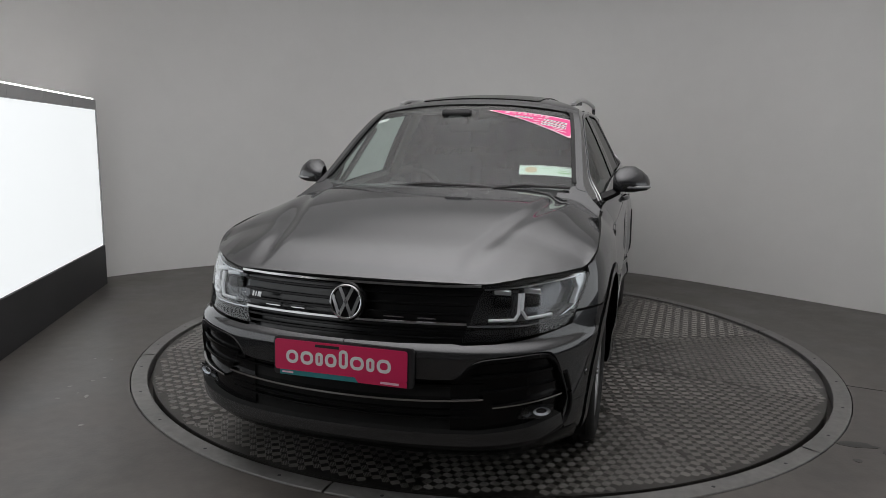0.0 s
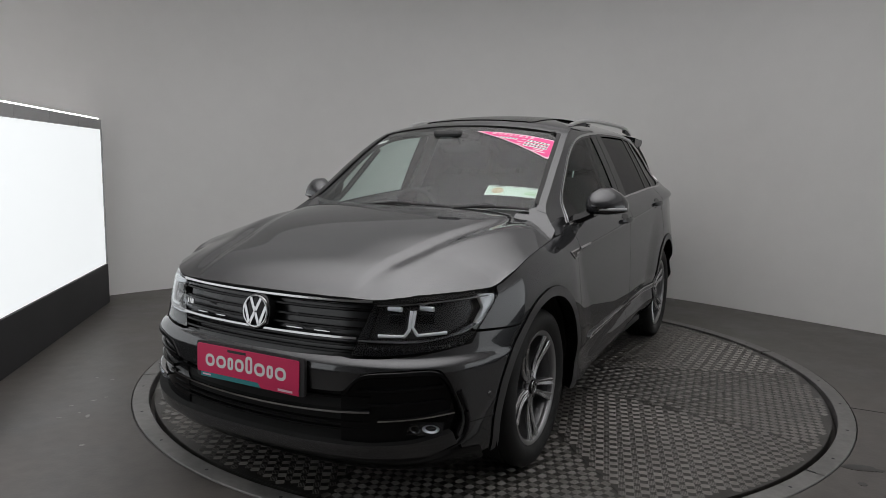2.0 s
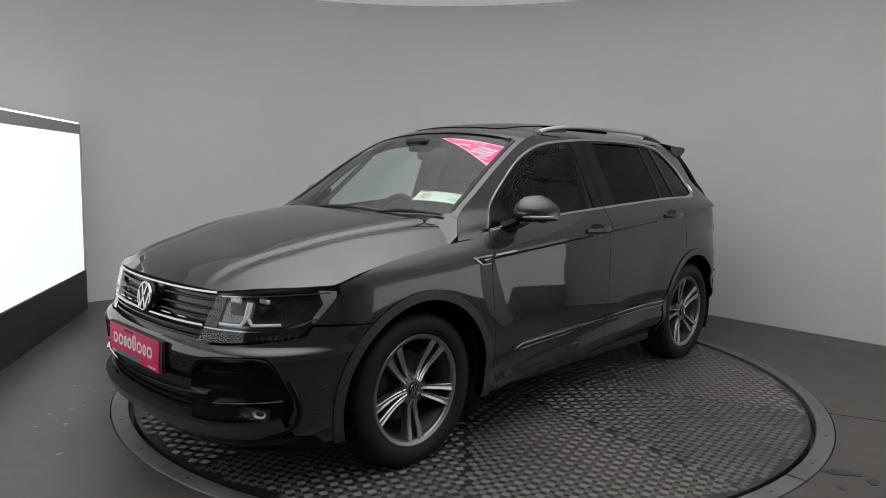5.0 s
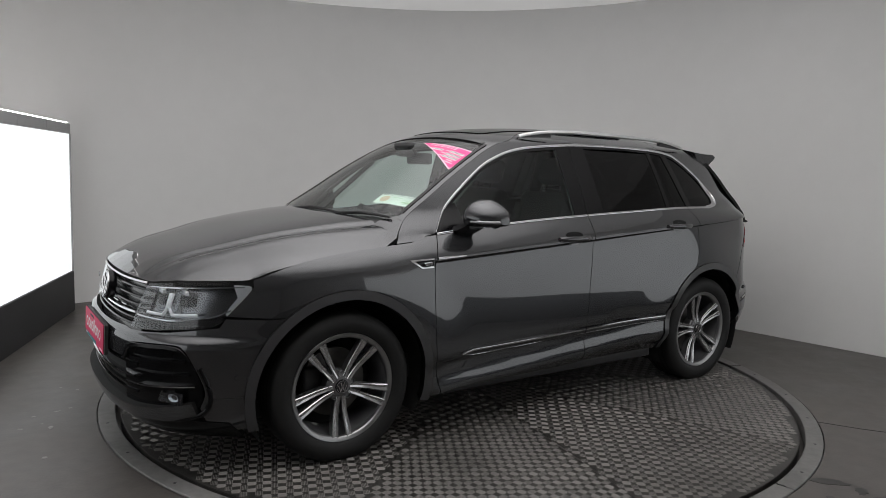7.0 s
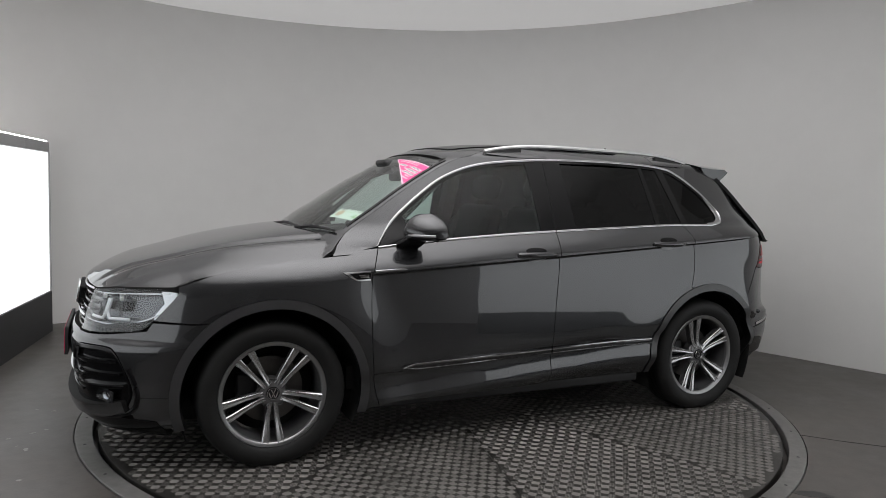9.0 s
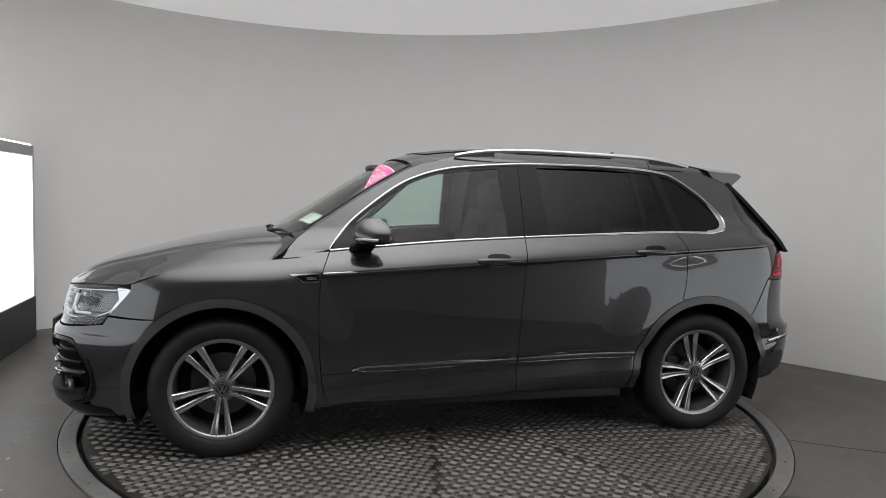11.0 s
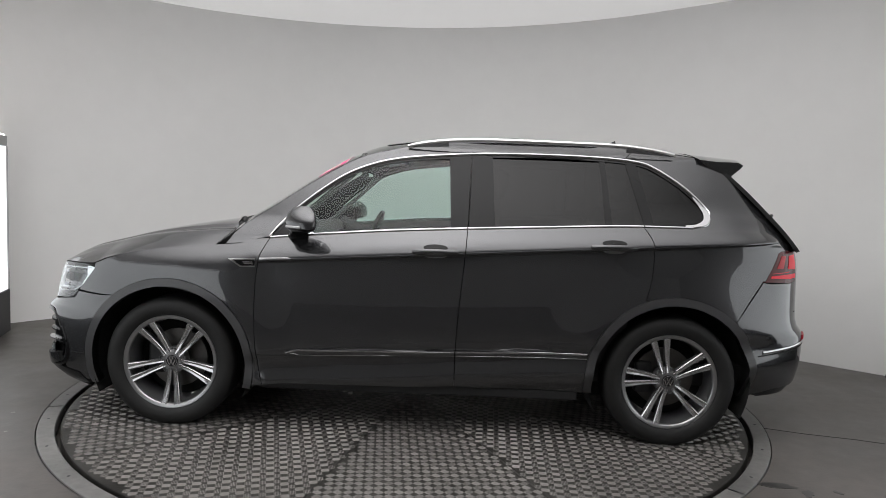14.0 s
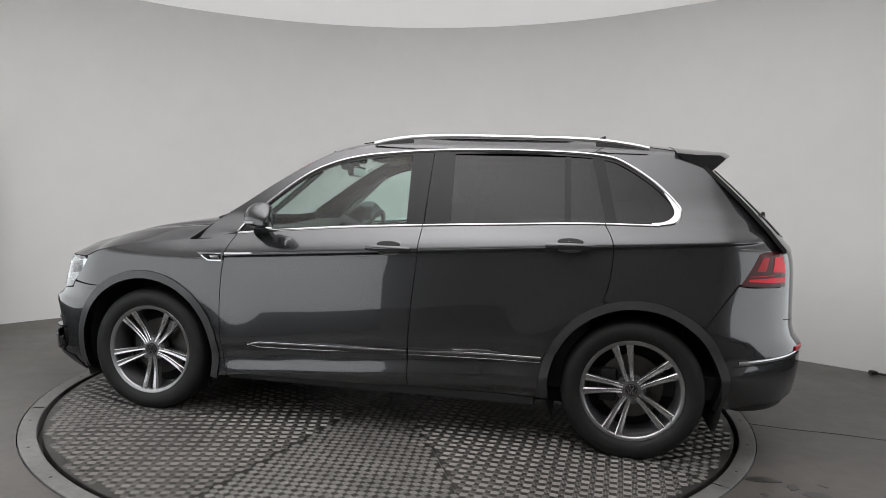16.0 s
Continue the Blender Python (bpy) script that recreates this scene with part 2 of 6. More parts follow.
def surface_panel(name, poly, fn, mat, parent, grid=0.05, depth=0.018, gap=0.0, label="", offset=0.0, flip=False, both=False, cuts=()):
    """A panel cut by an outline from a smooth surface fn(u, v), with its edges turned in by depth. both: mirrored twin as well."""
    if gap:
        poly = inset_polygon(poly, gap)
    clean = [poly[0]]
    for p in poly[1:]:
        if (Vector(p) - Vector(clean[-1])).length > 1e-4:
            clean.append(p)
    if (Vector(clean[0]) - Vector(clean[-1])).length < 1e-4:
        clean.pop()
    bm = bmesh.new()
    bm.faces.new([bm.verts.new((p[0], p[1], 0)) for p in clean])
    for ax in (0, 1):
        lo, hi = min(p[ax] for p in clean), max(p[ax] for p in clean)
        for k in range(math.floor(lo / grid) + 1, math.ceil(hi / grid)):
            no = (1, 0, 0) if ax == 0 else (0, 1, 0)
            co = (k * grid, 0, 0) if ax == 0 else (0, k * grid, 0)
            bmesh.ops.bisect_plane(bm, geom=bm.verts[:] + bm.edges[:] + bm.faces[:], dist=1e-5, plane_co=co, plane_no=no)
    for co, no in cuts:
        bmesh.ops.bisect_plane(bm, geom=bm.verts[:] + bm.edges[:] + bm.faces[:], dist=1e-5, plane_co=(*co, 0), plane_no=(*no, 0))
    bmesh.ops.connect_verts_concave(bm, faces=[f for f in bm.faces if len(f.verts) > 4])
    e = 1e-3
    info = []
    for v in bm.verts:
        u, w = v.co.x, v.co.y
        p = Vector(fn(u, w))
        n = (Vector(fn(u + e, w)) - Vector(fn(u - e, w))).cross(Vector(fn(u, w + e)) - Vector(fn(u, w - e))).normalized()
        info.append((p, -n if flip else n))
    bm.verts.ensure_lookup_table()
    bm.verts.index_update()
    verts, norms, faces = [], [], []
    skin_faces = len(bm.faces)
    for p, n in info:
        verts.append(p + n * offset)
        norms.append(n)
    for f in bm.faces:
        ids = [v.index for v in f.verts]
        a = sum(verts[i].cross(verts[j]).dot(info[ids[0]][1]) for i, j in zip(ids, ids[1:] + ids[:1]))
        faces.append(ids if a > 0 else ids[::-1])
    if depth:
        border = [ed for ed in bm.edges if len(ed.link_faces) == 1]
        start, where = len(verts), {}
        for ed in border:
            for v in ed.verts:
                if v.index not in where:
                    i = v.index
                    where[i] = len(verts)
                    p, n = info[i]
                    verts += [p + n * offset, p + n * (offset - depth)]
                    norms += [n, n]
        for ed in border:
            i, j = (v.index for v in ed.verts)
            faces.append([where[i], where[j], where[j] + 1, where[i] + 1])
    bm.free()
    made = []
    for sy in ((1, -1) if both else (1,)):
        me = bpy.data.meshes.new(name)
        fs = faces if sy == 1 else [f[::-1] for f in faces]
        me.from_pydata([(v.x, v.y * sy, v.z) for v in verts], [], fs)
        me.polygons.foreach_set("use_smooth", [True] * len(me.polygons))
        me.normals_split_custom_set_from_vertices([(v.x, v.y * sy, v.z) for v in norms])
        me.materials.append(mat)
        if mat is PAINT:
            # turned-in edges coloured near-black, painting in the shade of the shut lines
            me.materials.append(DARK)
            me.polygons.foreach_set("material_index", [0] * skin_faces + [1] * (len(faces) - skin_faces))
        ob = new(name, me)
        ob.parent = parent
        if label:
            ob["label"] = label
        made.append(ob)
    return made if both else made[0]


def text_mesh(body, size, mat, parent, m, name="lettering", depth=0.0008, align="LEFT", shear=0.0, bold=0.0):
    cu = bpy.data.curves.new(name, "FONT")
    cu.body, cu.size, cu.extrude, cu.align_x, cu.shear, cu.offset = body, size, depth, align, shear, bold
    tmp = bpy.data.objects.new("tmp", cu)
    scene.collection.objects.link(tmp)
    me = bpy.data.meshes.new_from_object(tmp.evaluated_get(bpy.context.evaluated_depsgraph_get()))
    bpy.data.objects.remove(tmp)
    me.name = name
    me.transform(m)
    me.materials.clear()
    me.materials.append(mat)
    ob = new(name, me)
    ob.parent = parent
    return ob


# ---------------------------------------------------------------- the room
ROOM_C, ROOM_R, CEIL_Z = (-0.52, -0.64), 3.9, 3.09


def wall_plan():
    pts = [(4.6, -0.24), (3.42, 0.94)]
    for k in range(0, 41):
        a = radians(45 + (150 - 45) * k / 40)
        pts.append((ROOM_C[0] + ROOM_R * math.cos(a), ROOM_C[1] + ROOM_R * math.sin(a)))
    pts += [(-4.35, 0.2), (-4.35, -11.0), (4.6, -11.0)]
    return pts


def build_room():
    plan = wall_plan()
    bm = bmesh.new()
    n = len(plan)
    cx, cy = 0, -2.5
    rows = []
    for x, y in plan:
        d = Vector((x - cx, y - cy)).normalized() * 0.12
        rows.append([bm.verts.new(p) for p in ((x, y, -0.02), (x, y, CEIL_Z + 0.05), (x + d.x, y + d.y, CEIL_Z + 0.05), (x + d.x, y + d.y, -0.02))])
    for i in range(n):
        a, b = rows[i], rows[(i + 1) % n]
        for k in range(4):
            bm.faces.new((a[k], a[(k + 1) % 4], b[(k + 1) % 4], b[k]))
    tagged(part("wall_north", bm, WALL, smooth=25), "curved plain grey painted studio wall", "wall", kind="structure")
    bm = bmesh.new()
    hole = 2.153
    outer = [bm.verts.new((11 * math.cos(2 * math.pi * k / 96), -3.5 + 11 * math.sin(2 * math.pi * k / 96), 0)) for k in range(96)]
    inner = [bm.verts.new((hole * math.cos(2 * math.pi * k / 96), hole * math.sin(2 * math.pi * k / 96), 0)) for k in range(96)]
    low = [bm.verts.new((v.co.x, v.co.y, -0.08)) for v in inner]
    for k in range(96):
        j = (k + 1) % 96
        bm.faces.new((outer[k], outer[j], inner[j], inner[k]))
        bm.faces.new((inner[k], inner[j], low[j], low[k]))
    bm.faces.new(low)
    tagged(part("floor", bm, FLOOR), "dark grey painted concrete floor with scuffs", "floor", kind="structure")
    bm = box((-5, -11.4, CEIL_Z), (5, 4, CEIL_Z + 0.1))
    tagged(part("ceiling", bm, CEIL), "plain pale grey studio ceiling", "ceiling", kind="structure")


def build_light_box(a, b, top, lit_top, lit_bottom, label, toward):
    """A tall light box between the floor points a and b (far end, near end)."""
    a, b = Vector((*a, 0)), Vector((*b, 0))
    t = (b - a).normalized()
    nrm = Vector((-t.y, t.x, 0))
    if nrm.dot(Vector((*toward, 0)) - a) < 0:
        nrm = -nrm
    m = Matrix((( t.x, nrm.x, 0, a.x), (t.y, nrm.y, 0, a.y), (0, 0, 1, 0), (0, 0, 0, 1)))
    L = (b - a).length
    lb = thing("light_box", label, "light box")
    part("cabinet", box((0, -0.32, lit_bottom), (L, -0.03, lit_top), m), BOXGREY, lb)
    part("diffuser", box((0.012, -0.03, lit_bottom + 0.004), (L, -0.004, lit_top - 0.002), m), BOXLIT, lb, "glowing white diffuser fabric")
    k = max(1, round(L / 0.62))
    for i in range(k):
        part("top_rail", box((L * i / k + 0.0015, -0.33, lit_top), (L * (i + 1) / k - 0.0015, 0.004, top), m, 0.003), BOXGREY, lb, "grey painted frame rail")
    part("led_strip", box((0.02, -0.04, top), (L, -0.01, top + 0.011), m), STRIP, lb, "thin glowing strip on the top")
    part("end_stile", box((-0.014, -0.33, lit_bottom), (0, 0.003, lit_top), m), BOXGREY, lb)
    part("skirting_board", box((-0.014, -0.33, 0), (L, 0.006, lit_bottom), m, 0.003), BOXBLACK, lb, "black skirting board")
    return lb


build_room()
build_light_box((-3.42, 1.48), (-2.03, -3.9), 1.64, 1.555, 0.355, "lit white light box with grey frame and black skirting", (0, 0))
build_light_box((3.90, 0.05), (3.25, -3.3), 1.64, 1.555, 0.355, "second lit white light box standing beside the turntable", (0, 0))


# ---------------------------------------------------------------- the turntable
PLATE_R, RING_IN, RING_OUT = 2.036, 2.062, 2.147


def build_turntable():
    table = thing("turntable", "round steel tread-plate vehicle turntable under the car", "turntable")
    part("deck", lathe([(0.001, -0.006), (PLATE_R, -0.006), (PLATE_R, -0.07), (0.001, -0.07)], 128, "Z"), TREAD, table, "worn five-bar tread plate deck")
    pitch = 0.044
    n = int(PLATE_R / pitch) + 2
    quad = np.array([(-1, -1, 0), (1, -1, 0), (1, 1, 0), (-1, 1, 0), (-0.8, -0.4, 1), (0.8, -0.4, 1), (0.8, 0.4, 1), (-0.8, 0.4, 1)])
    fq = np.array([(4, 5, 6, 7), (0, 1, 5, 4), (1, 2, 6, 5), (2, 3, 7, 6), (3, 0, 4, 7)])
    for w in range(10):
        a0 = radians(42 + 36 * w)
        # the wedge of plate, a hair apart from its neighbours
        bm = bmesh.new()
        mid = a0 + radians(18)
        ctr = Vector((0.006 * math.cos(mid), 0.006 * math.sin(mid), 0))
        rim = [Vector(((PLATE_R - 0.002) * math.cos(a), (PLATE_R - 0.002) * math.sin(a), 0)) for a in np.linspace(a0 + 0.0012, a0 + radians(36) - 0.0012, 19)]
        top = [bm.verts.new(p + Vector((0, 0, -0.002))) for p in [ctr] + rim]
        low = [bm.verts.new(p + Vector((0, 0, -0.006))) for p in [ctr] + rim]
        bm.faces.new(top)
        for k in range(len(top)):
            bm.faces.new((top[k], top[(k + 1) % len(top)], low[(k + 1) % len(top)], low[k]))
        sheet = part("tread_sheet", bm, TREAD, table, "worn five-bar tread plate")
        # raised bars: five to a cell, the cells turned alternately
        verts_all, faces_all, base = [], [], 0
        cm, sm = math.cos(mid), math.sin(mid)
        for i in range(0, n):
            for j in range(-n // 2, n // 2):
                x, y = i * pitch + 0.02, j * pitch + 0.011
                if math.hypot(x, y) > PLATE_R - 0.03 or abs(math.atan2(y, x)) > radians(18) - 0.009 / max(0.1, math.hypot(x, y)):
                    continue
                turn = (math.pi / 2 if (i + j) % 2 else 0) + math.pi / 4
                ca, sa = math.cos(turn), math.sin(turn)
                for b in range(5):
                    o = (b - 2) * 0.0064
                    q = quad * (0.0212 - 0.0022 * abs(b - 2), 0.0024, 0.0019)
                    lx, ly = x + q[:, 0] * ca - (q[:, 1] + o) * sa, y + q[:, 0] * sa + (q[:, 1] + o) * ca
                    verts_all.append(np.stack([lx * cm - ly * sm, lx * sm + ly * cm, q[:, 2] - 0.002], 1))
                    faces_all.append(fq + base)
                    base += 8
        me = bpy.data.meshes.new("tread_pattern")
        me.from_pydata(np.concatenate(verts_all).tolist(), [], np.concatenate(faces_all).tolist())
        me.materials.append(BARS)
        ob = new("tread_pattern", me)
        ob.parent = sheet
        tagged(ob, "raised tread bars", kind="stuff")
    ring = thing("turntable_ring", "scuffed grey steel ring set in the floor round the turntable", "floor ring")
    for k in range(6):
        bm = bmesh.new()
        a0, a1 = radians(60 * k + 14 + 0.15), radians(60 * k + 74 - 0.15)
        rows = [[bm.verts.new((r * math.cos(a), r * math.sin(a), z)) for r, z in ((RING_IN, -0.06), (RING_IN, 0.001), (RING_IN + 0.004, 0.004), (RING_OUT - 0.003, 0.004), (RING_OUT, 0.0), (RING_OUT, -0.02))] for a in np.linspace(a0, a1, 33)]
        for p, q in zip(rows, rows[1:]):
            for j in range(5):
                bm.faces.new((p[j], p[j + 1], q[j + 1], q[j]))
        part("ring_segment", bm, RING, ring, smooth=30)
        for m in range(5):
            a = a0 + (a1 - a0) * (m + 0.5) / 5
            part("ring_screw", lathe([(0.0001, 0.0048), (0.0065, 0.0046), (0.008, 0.004)], 12, "Z", Matrix.Translation((2.106 * math.cos(a), 2.106 * math.sin(a), 0))), BOXBLACK, ring)
    return table


table = build_turntable()


# overhead soft panel: the studio's main light
def build_ceiling_light():
    lamp = thing("ceiling_light", "large glowing white ceiling light panel", "ceiling light")
    part("diffuser", box((-4.9, -5.0, CEIL_Z - 0.012), (4.9, 3.9, CEIL_Z - 0.002)), PANEL, lamp, "glowing white diffuser")


def panel_material():
    """Diffuser of a soft ceiling light, its emission shaped to fade outwards from the middle."""
    m = material("ceiling_panel_diffuser", (0.85, 0.85, 0.85), 0.6, emit=1.0, emit_colour=(1, 0.98, 0.982))
    nt = m.node_tree
    tc, mp, g = nt.nodes.new("ShaderNodeTexCoord"), nt.nodes.new("ShaderNodeMapping"), nt.nodes.new("ShaderNodeTexGradient")
    mp.vector_type = "TEXTURE"
    mp.inputs["Location"].default_value = (-0.3, -1.5, CEIL_Z - 0.06)
    mp.inputs["Scale"].default_value = (3.2, 3.4, 2.0)
    g.gradient_type = "SPHERICAL"
    r = nt.nodes.new("ShaderNodeMapRange")
    # the weak glow out to the walls stands in for light bounced off the ceiling
    r.inputs[3].default_value, r.inputs[4].default_value = 0.12, 1.9
    nt.links.new(tc.outputs["Object"], mp.inputs["Vector"])
    nt.links.new(mp.outputs[0], g.inputs[0])
    nt.links.new(g.outputs["Fac"], r.inputs[0])
    nt.links.new(r.outputs[0], nt.nodes["Principled BSDF"].inputs["Emission Strength"])
    return m


PANEL = panel_material()
build_ceiling_light()

# ---------------------------------------------------------------- the car: x forwards, y to its left, z up
car = thing("car", "dark grey metallic compact family SUV standing on the turntable", "car")
WHEEL_F, WHEEL_R, ARCH, ARCH_IN = (1.3405, 0.345), (-1.3405, 0.345), 0.461, 0.418

# plan outline of the left half at its widest, nose to tail, rounded at the corners
_knots = [(2.235, 0), (2.225, 0.25), (2.185, 0.48), (2.115, 0.64), (1.985, 0.765), (1.80, 0.84), (1.55, 0.872), (1.2, 0.882), (0.5, 0.886), (0, 0.887),
          (-0.7, 0.886), (-1.2, 0.882), (-1.55, 0.868), (-1.82, 0.83), (-2.02, 0.745), (-2.14, 0.61), (-2.215, 0.42), (-2.245, 0.2), (-2.25, 0)]
_d = [0.0]
for _a, _b in zip(_knots, _knots[1:]):
    _d.append(_d[-1] + math.dist(_a, _b))


def _spline(vals, d0, d1):
    """Cubic through the knots, sampled by distance, with given end slopes."""
    x, y = np.array(_d), np.array(vals, float)
    n = len(x)
    h = np.diff(x)
    A, r = np.eye(n), np.zeros(n)
    for i in range(1, n - 1):
        A[i, i - 1:i + 2] = h[i - 1], 2 * (h[i - 1] + h[i]), h[i]
        r[i] = 6 * ((y[i + 1] - y[i]) / h[i] - (y[i] - y[i - 1]) / h[i - 1])
    A[0, :2] = 2 * h[0], h[0]
    r[0] = 6 * ((y[1] - y[0]) / h[0] - d0)
    A[-1, -2:] = h[-1], 2 * h[-1]
    r[-1] = 6 * (d1 - (y[-1] - y[-2]) / h[-1])
    M = np.linalg.solve(A, r)

    def f(s):
        i = int(np.clip(np.searchsorted(x, s) - 1, 0, n - 2))
        a, b = (x[i + 1] - s) / h[i], (s - x[i]) / h[i]
        return float(a * y[i] + b * y[i + 1] + ((a ** 3 - a) * M[i] + (b ** 3 - b) * M[i + 1]) * h[i] ** 2 / 6)
    return f


plan_x, plan_y = _spline([k[0] for k in _knots], 0, 0), _spline([k[1] for k in _knots], 1, -1)
S_END = _d[-1]
_ss = np.linspace(0, S_END, 2000)
_px, _py = np.array([plan_x(s) for s in _ss]), np.array([plan_y(s) for s in _ss])
_half = int(np.argmax(_py))


def s_of_x(x):
    return float(np.interp(-x, -_px, _ss))


def s_front(y):
    return float(np.interp(y, _py[:_half], _ss[:_half]))


def s_rear(y):
    return float(np.interp(-y, -_py[_half:], _ss[_half:]))


def crease(x):
    return 0.975 - 0.07 * x


BELT = smooth_curve([-1.6, -1.19, -0.61, -0.235, 0.167, 0.497, 0.821, 1.1], [1.170, 1.168, 1.143, 1.123, 1.098, 1.070, 1.037, 1.005])
side_low = smooth_curve([-0.8, -0.73, -0.70, -0.66, -0.57, -0.53, -0.50, -0.46, -0.40, -0.30, -0.22, -0.10, -0.03, -0.014, -0.002, 0.006, 0.03, 0.06, 0.09, 0.125],
                        [0.095, 0.050, 0.026, 0.007, 0.021, 0.022, 0.006, 0.0, 0.001, 0.0045, 0.0085, 0.015, 0.0225, 0.0245, 0.009, 0.0095, 0.018, 0.036, 0.060, 0.090])
side_soft = smooth_curve([-0.8, -0.7, -0.6, -0.53, -0.40, -0.22, -0.10, -0.03, 0.0, 0.03, 0.06, 0.09, 0.125], [0.080, 0.056, 0.036, 0.026, 0.007, 0.0, 0.001, 0.004, 0.008, 0.016, 0.032, 0.054, 0.085])
front_in = smooth_curve([0.15, 0.20, 0.25, 0.30, 0.5, 0.575, 0.60, 0.63, 0.66, 0.70, 0.76, 0.84, 0.90, 1.0], [0.16, 0.07, 0.02, 0.004, 0.002, 0.0, 0.006, 0.034, 0.042, 0.048, 0.060, 0.085, 0.13, 0.25])
rear_in = smooth_curve([0.15, 0.22, 0.34, 0.5, 0.58, 0.62, 0.68, 0.8, 0.95, 1.06, 1.2], [0.22, 0.10, 0.02, 0.0, 0.0, 0.03, 0.045, 0.05, 0.055, 0.075, 0.18])
roof_mid = smooth_curve([1.25, 1.13, 1.0, 0.82, 0.65, 0.51, 0.40, 0.30, 0.15, 0.0, -0.4, -0.9, -1.4, -1.75, -2.0], [1.00, 1.090, 1.178, 1.292, 1.405, 1.488, 1.545, 1.582, 1.608, 1.624, 1.643, 1.640, 1.612, 1.572, 1.53])
rear_x = smooth_curve([0.95, 1.05, 1.1, 1.29, 1.443, 1.52, 1.6], [-2.2, -2.185, -2.15, -1.965, -1.795, -1.70, -1.6])


def inset_at(x, z):
    """How far the side lies inside the plan outline at a height."""
    zb = BELT(min(max(x, -1.6), 1.1))
    if z <= zb:
        k = (z - crease(x))
        top = zb - crease(x)
        k = k * (0.125 / top) if k > 0 else k
        w = smoothstep(0.78, 1.02, x)
        return side_low(k) * (1 - w) + side_soft(k) * w if w > 0 else side_low(k)
    t = (z - zb) / (1.53 - zb)
    base = 0.090 + 0.195 * (0.86 * t + 0.14 * t * t)
    if t > 1:
        base += 1.6 * (z - 1.53) + 9 * (z - 1.53) ** 2
    pinch = 0.045 * smoothstep(0.3, 1.0, x) + 0.055 * smoothstep(-1.0, -1.9, x)
    return base + pinch * smoothstep(0, 0.12, z - zb)


def flare(x, z):
    """Swelling of the side over the wheels."""
    out = 0
    for cx, cz in (WHEEL_F, WHEEL_R):
        r = math.hypot(x - cx, z - cz)
        out = max(out, 0.024 * (1 - smoothstep(0.45, 0.74, r)))
    return out


def skin(s, z):
    """The car's left half as one skin: s runs along the plan outline from nose to tail, z is the height."""
    sgn = 1
    if s < 0:
        s, sgn = -s, -1
    if s > S_END:
        s, sgn = 2 * S_END - s, -1
    x, y = plan_x(s), plan_y(s)
    e = 2e-3
    s0, s1 = max(0.0, s - e), min(S_END, s + e)
    tx, ty = plan_x(s1) - plan_x(s0), plan_y(s1) - plan_y(s0)
    if s < e or s > S_END - e:
        tx = 0.0
    n = math.hypot(tx, ty)
    nx, ny = -ty / n, tx / n
    if nx * x + ny * y < 0:
        nx, ny = -nx, -ny
    wf = smoothstep(1.62, 2.08, x)
    wr = smoothstep(-1.72, -2.1, x)
    d = (1 - wf - wr) * (inset_at(x, z) - flare(x, z)) + wf * front_in(z) + wr * rear_in(z)
    return (x - nx * d, (y - ny * d) * sgn, z)


def side(x, z):
    return skin(s_of_x(x), z)


def front(y, z):
    return skin(s_front(abs(y)) * (1 if y >= 0 else -1), z)


def roof(x, y):
    return (x, y, roof_mid(x) - 0.062 * (abs(y) / 0.58) ** 2.2 * (1 if x < 0.4 else 1 - 0.12 * smoothstep(0.4, 1.0, x)))


def roof_edge(x):
    """Where the roof or the screen meets the side: (y, z)."""
    lo, hi = 1.0, 1.66
    for _ in range(40):
        z = (lo + hi) / 2
        y = side(x, z)[1]
        if z < roof(x, y)[2]:
            lo = z
        else:
            hi = z
    return side(x, z)[1], z


bonnet_mid = smooth_curve([2.2, 2.14, 2.08, 2.0, 1.8, 1.5, 1.3, 1.15, 1.0], [0.81, 0.850, 0.885, 0.917, 0.973, 1.047, 1.084, 1.106, 1.118])
shut_z = smooth_curve([2.0, 1.87, 1.80, 1.75, 1.68, 1.6, 1.46, 1.32, 1.18, 1.04, 0.9], [0.840, 0.858, 0.864, 0.874, 0.902, 0.928, 0.957, 0.975, 0.988, 1.000, 1.012])


def shut_y(x):
    return side(x, shut_z(x))[1] if x < 1.75 else side(1.75, shut_z(1.75))[1] - 0.9 * (x - 1.75) ** 1.4


def bonnet_base(x, y):
    ys, zs, zm = shut_y(x), shut_z(x), bonnet_mid(x)
    a = abs(y)
    q = min(1.15, a / ys)
    yc = 0.36 + 0.20 * smoothstep(2.1, 1.1, x)
    z = zm - (zm - zs) * (0.16 * q ** 2 + 0.84 * q ** 5)
    z += 0.013 * (1 - smoothstep(yc, yc + 0.055, a)) - 0.010
    z += 0.010 * math.exp(-((a - yc - 0.125) / (0.048 if a < yc + 0.125 else 0.07)) ** 2)
    return z


# front edge of the bonnet: over the grille, then along the top of the lamps
_edge = [front(y, z) for y, z in ((0.0, 0.836), (0.12, 0.836), (0.25, 0.836), (0.40, 0.835), (0.52, 0.832), (0.60, 0.841), (0.68, 0.850))] + [side(x, z) for x, z in ((1.95, 0.856), (1.90, 0.858), (1.86, 0.860), (1.82, 0.8615), (1.785, 0.864), (1.765, 0.870))]
_ey, _ex, _ez = (np.array([p[i] for p in _edge]) for i in (1, 0, 2))


def bonnet(x, y):
    a = abs(y)
    xe, ze = float(np.interp(a, _ey, _ex)), float(np.interp(a, _ey, _ez))
    z = bonnet_base(x, y)
    t = min(1.0, max(0.0, 1 - (xe - x) / 0.20))
    return (x, y, z + (ze - bonnet_base(xe, y)) * t * t * (1.4 - 0.4 * t))


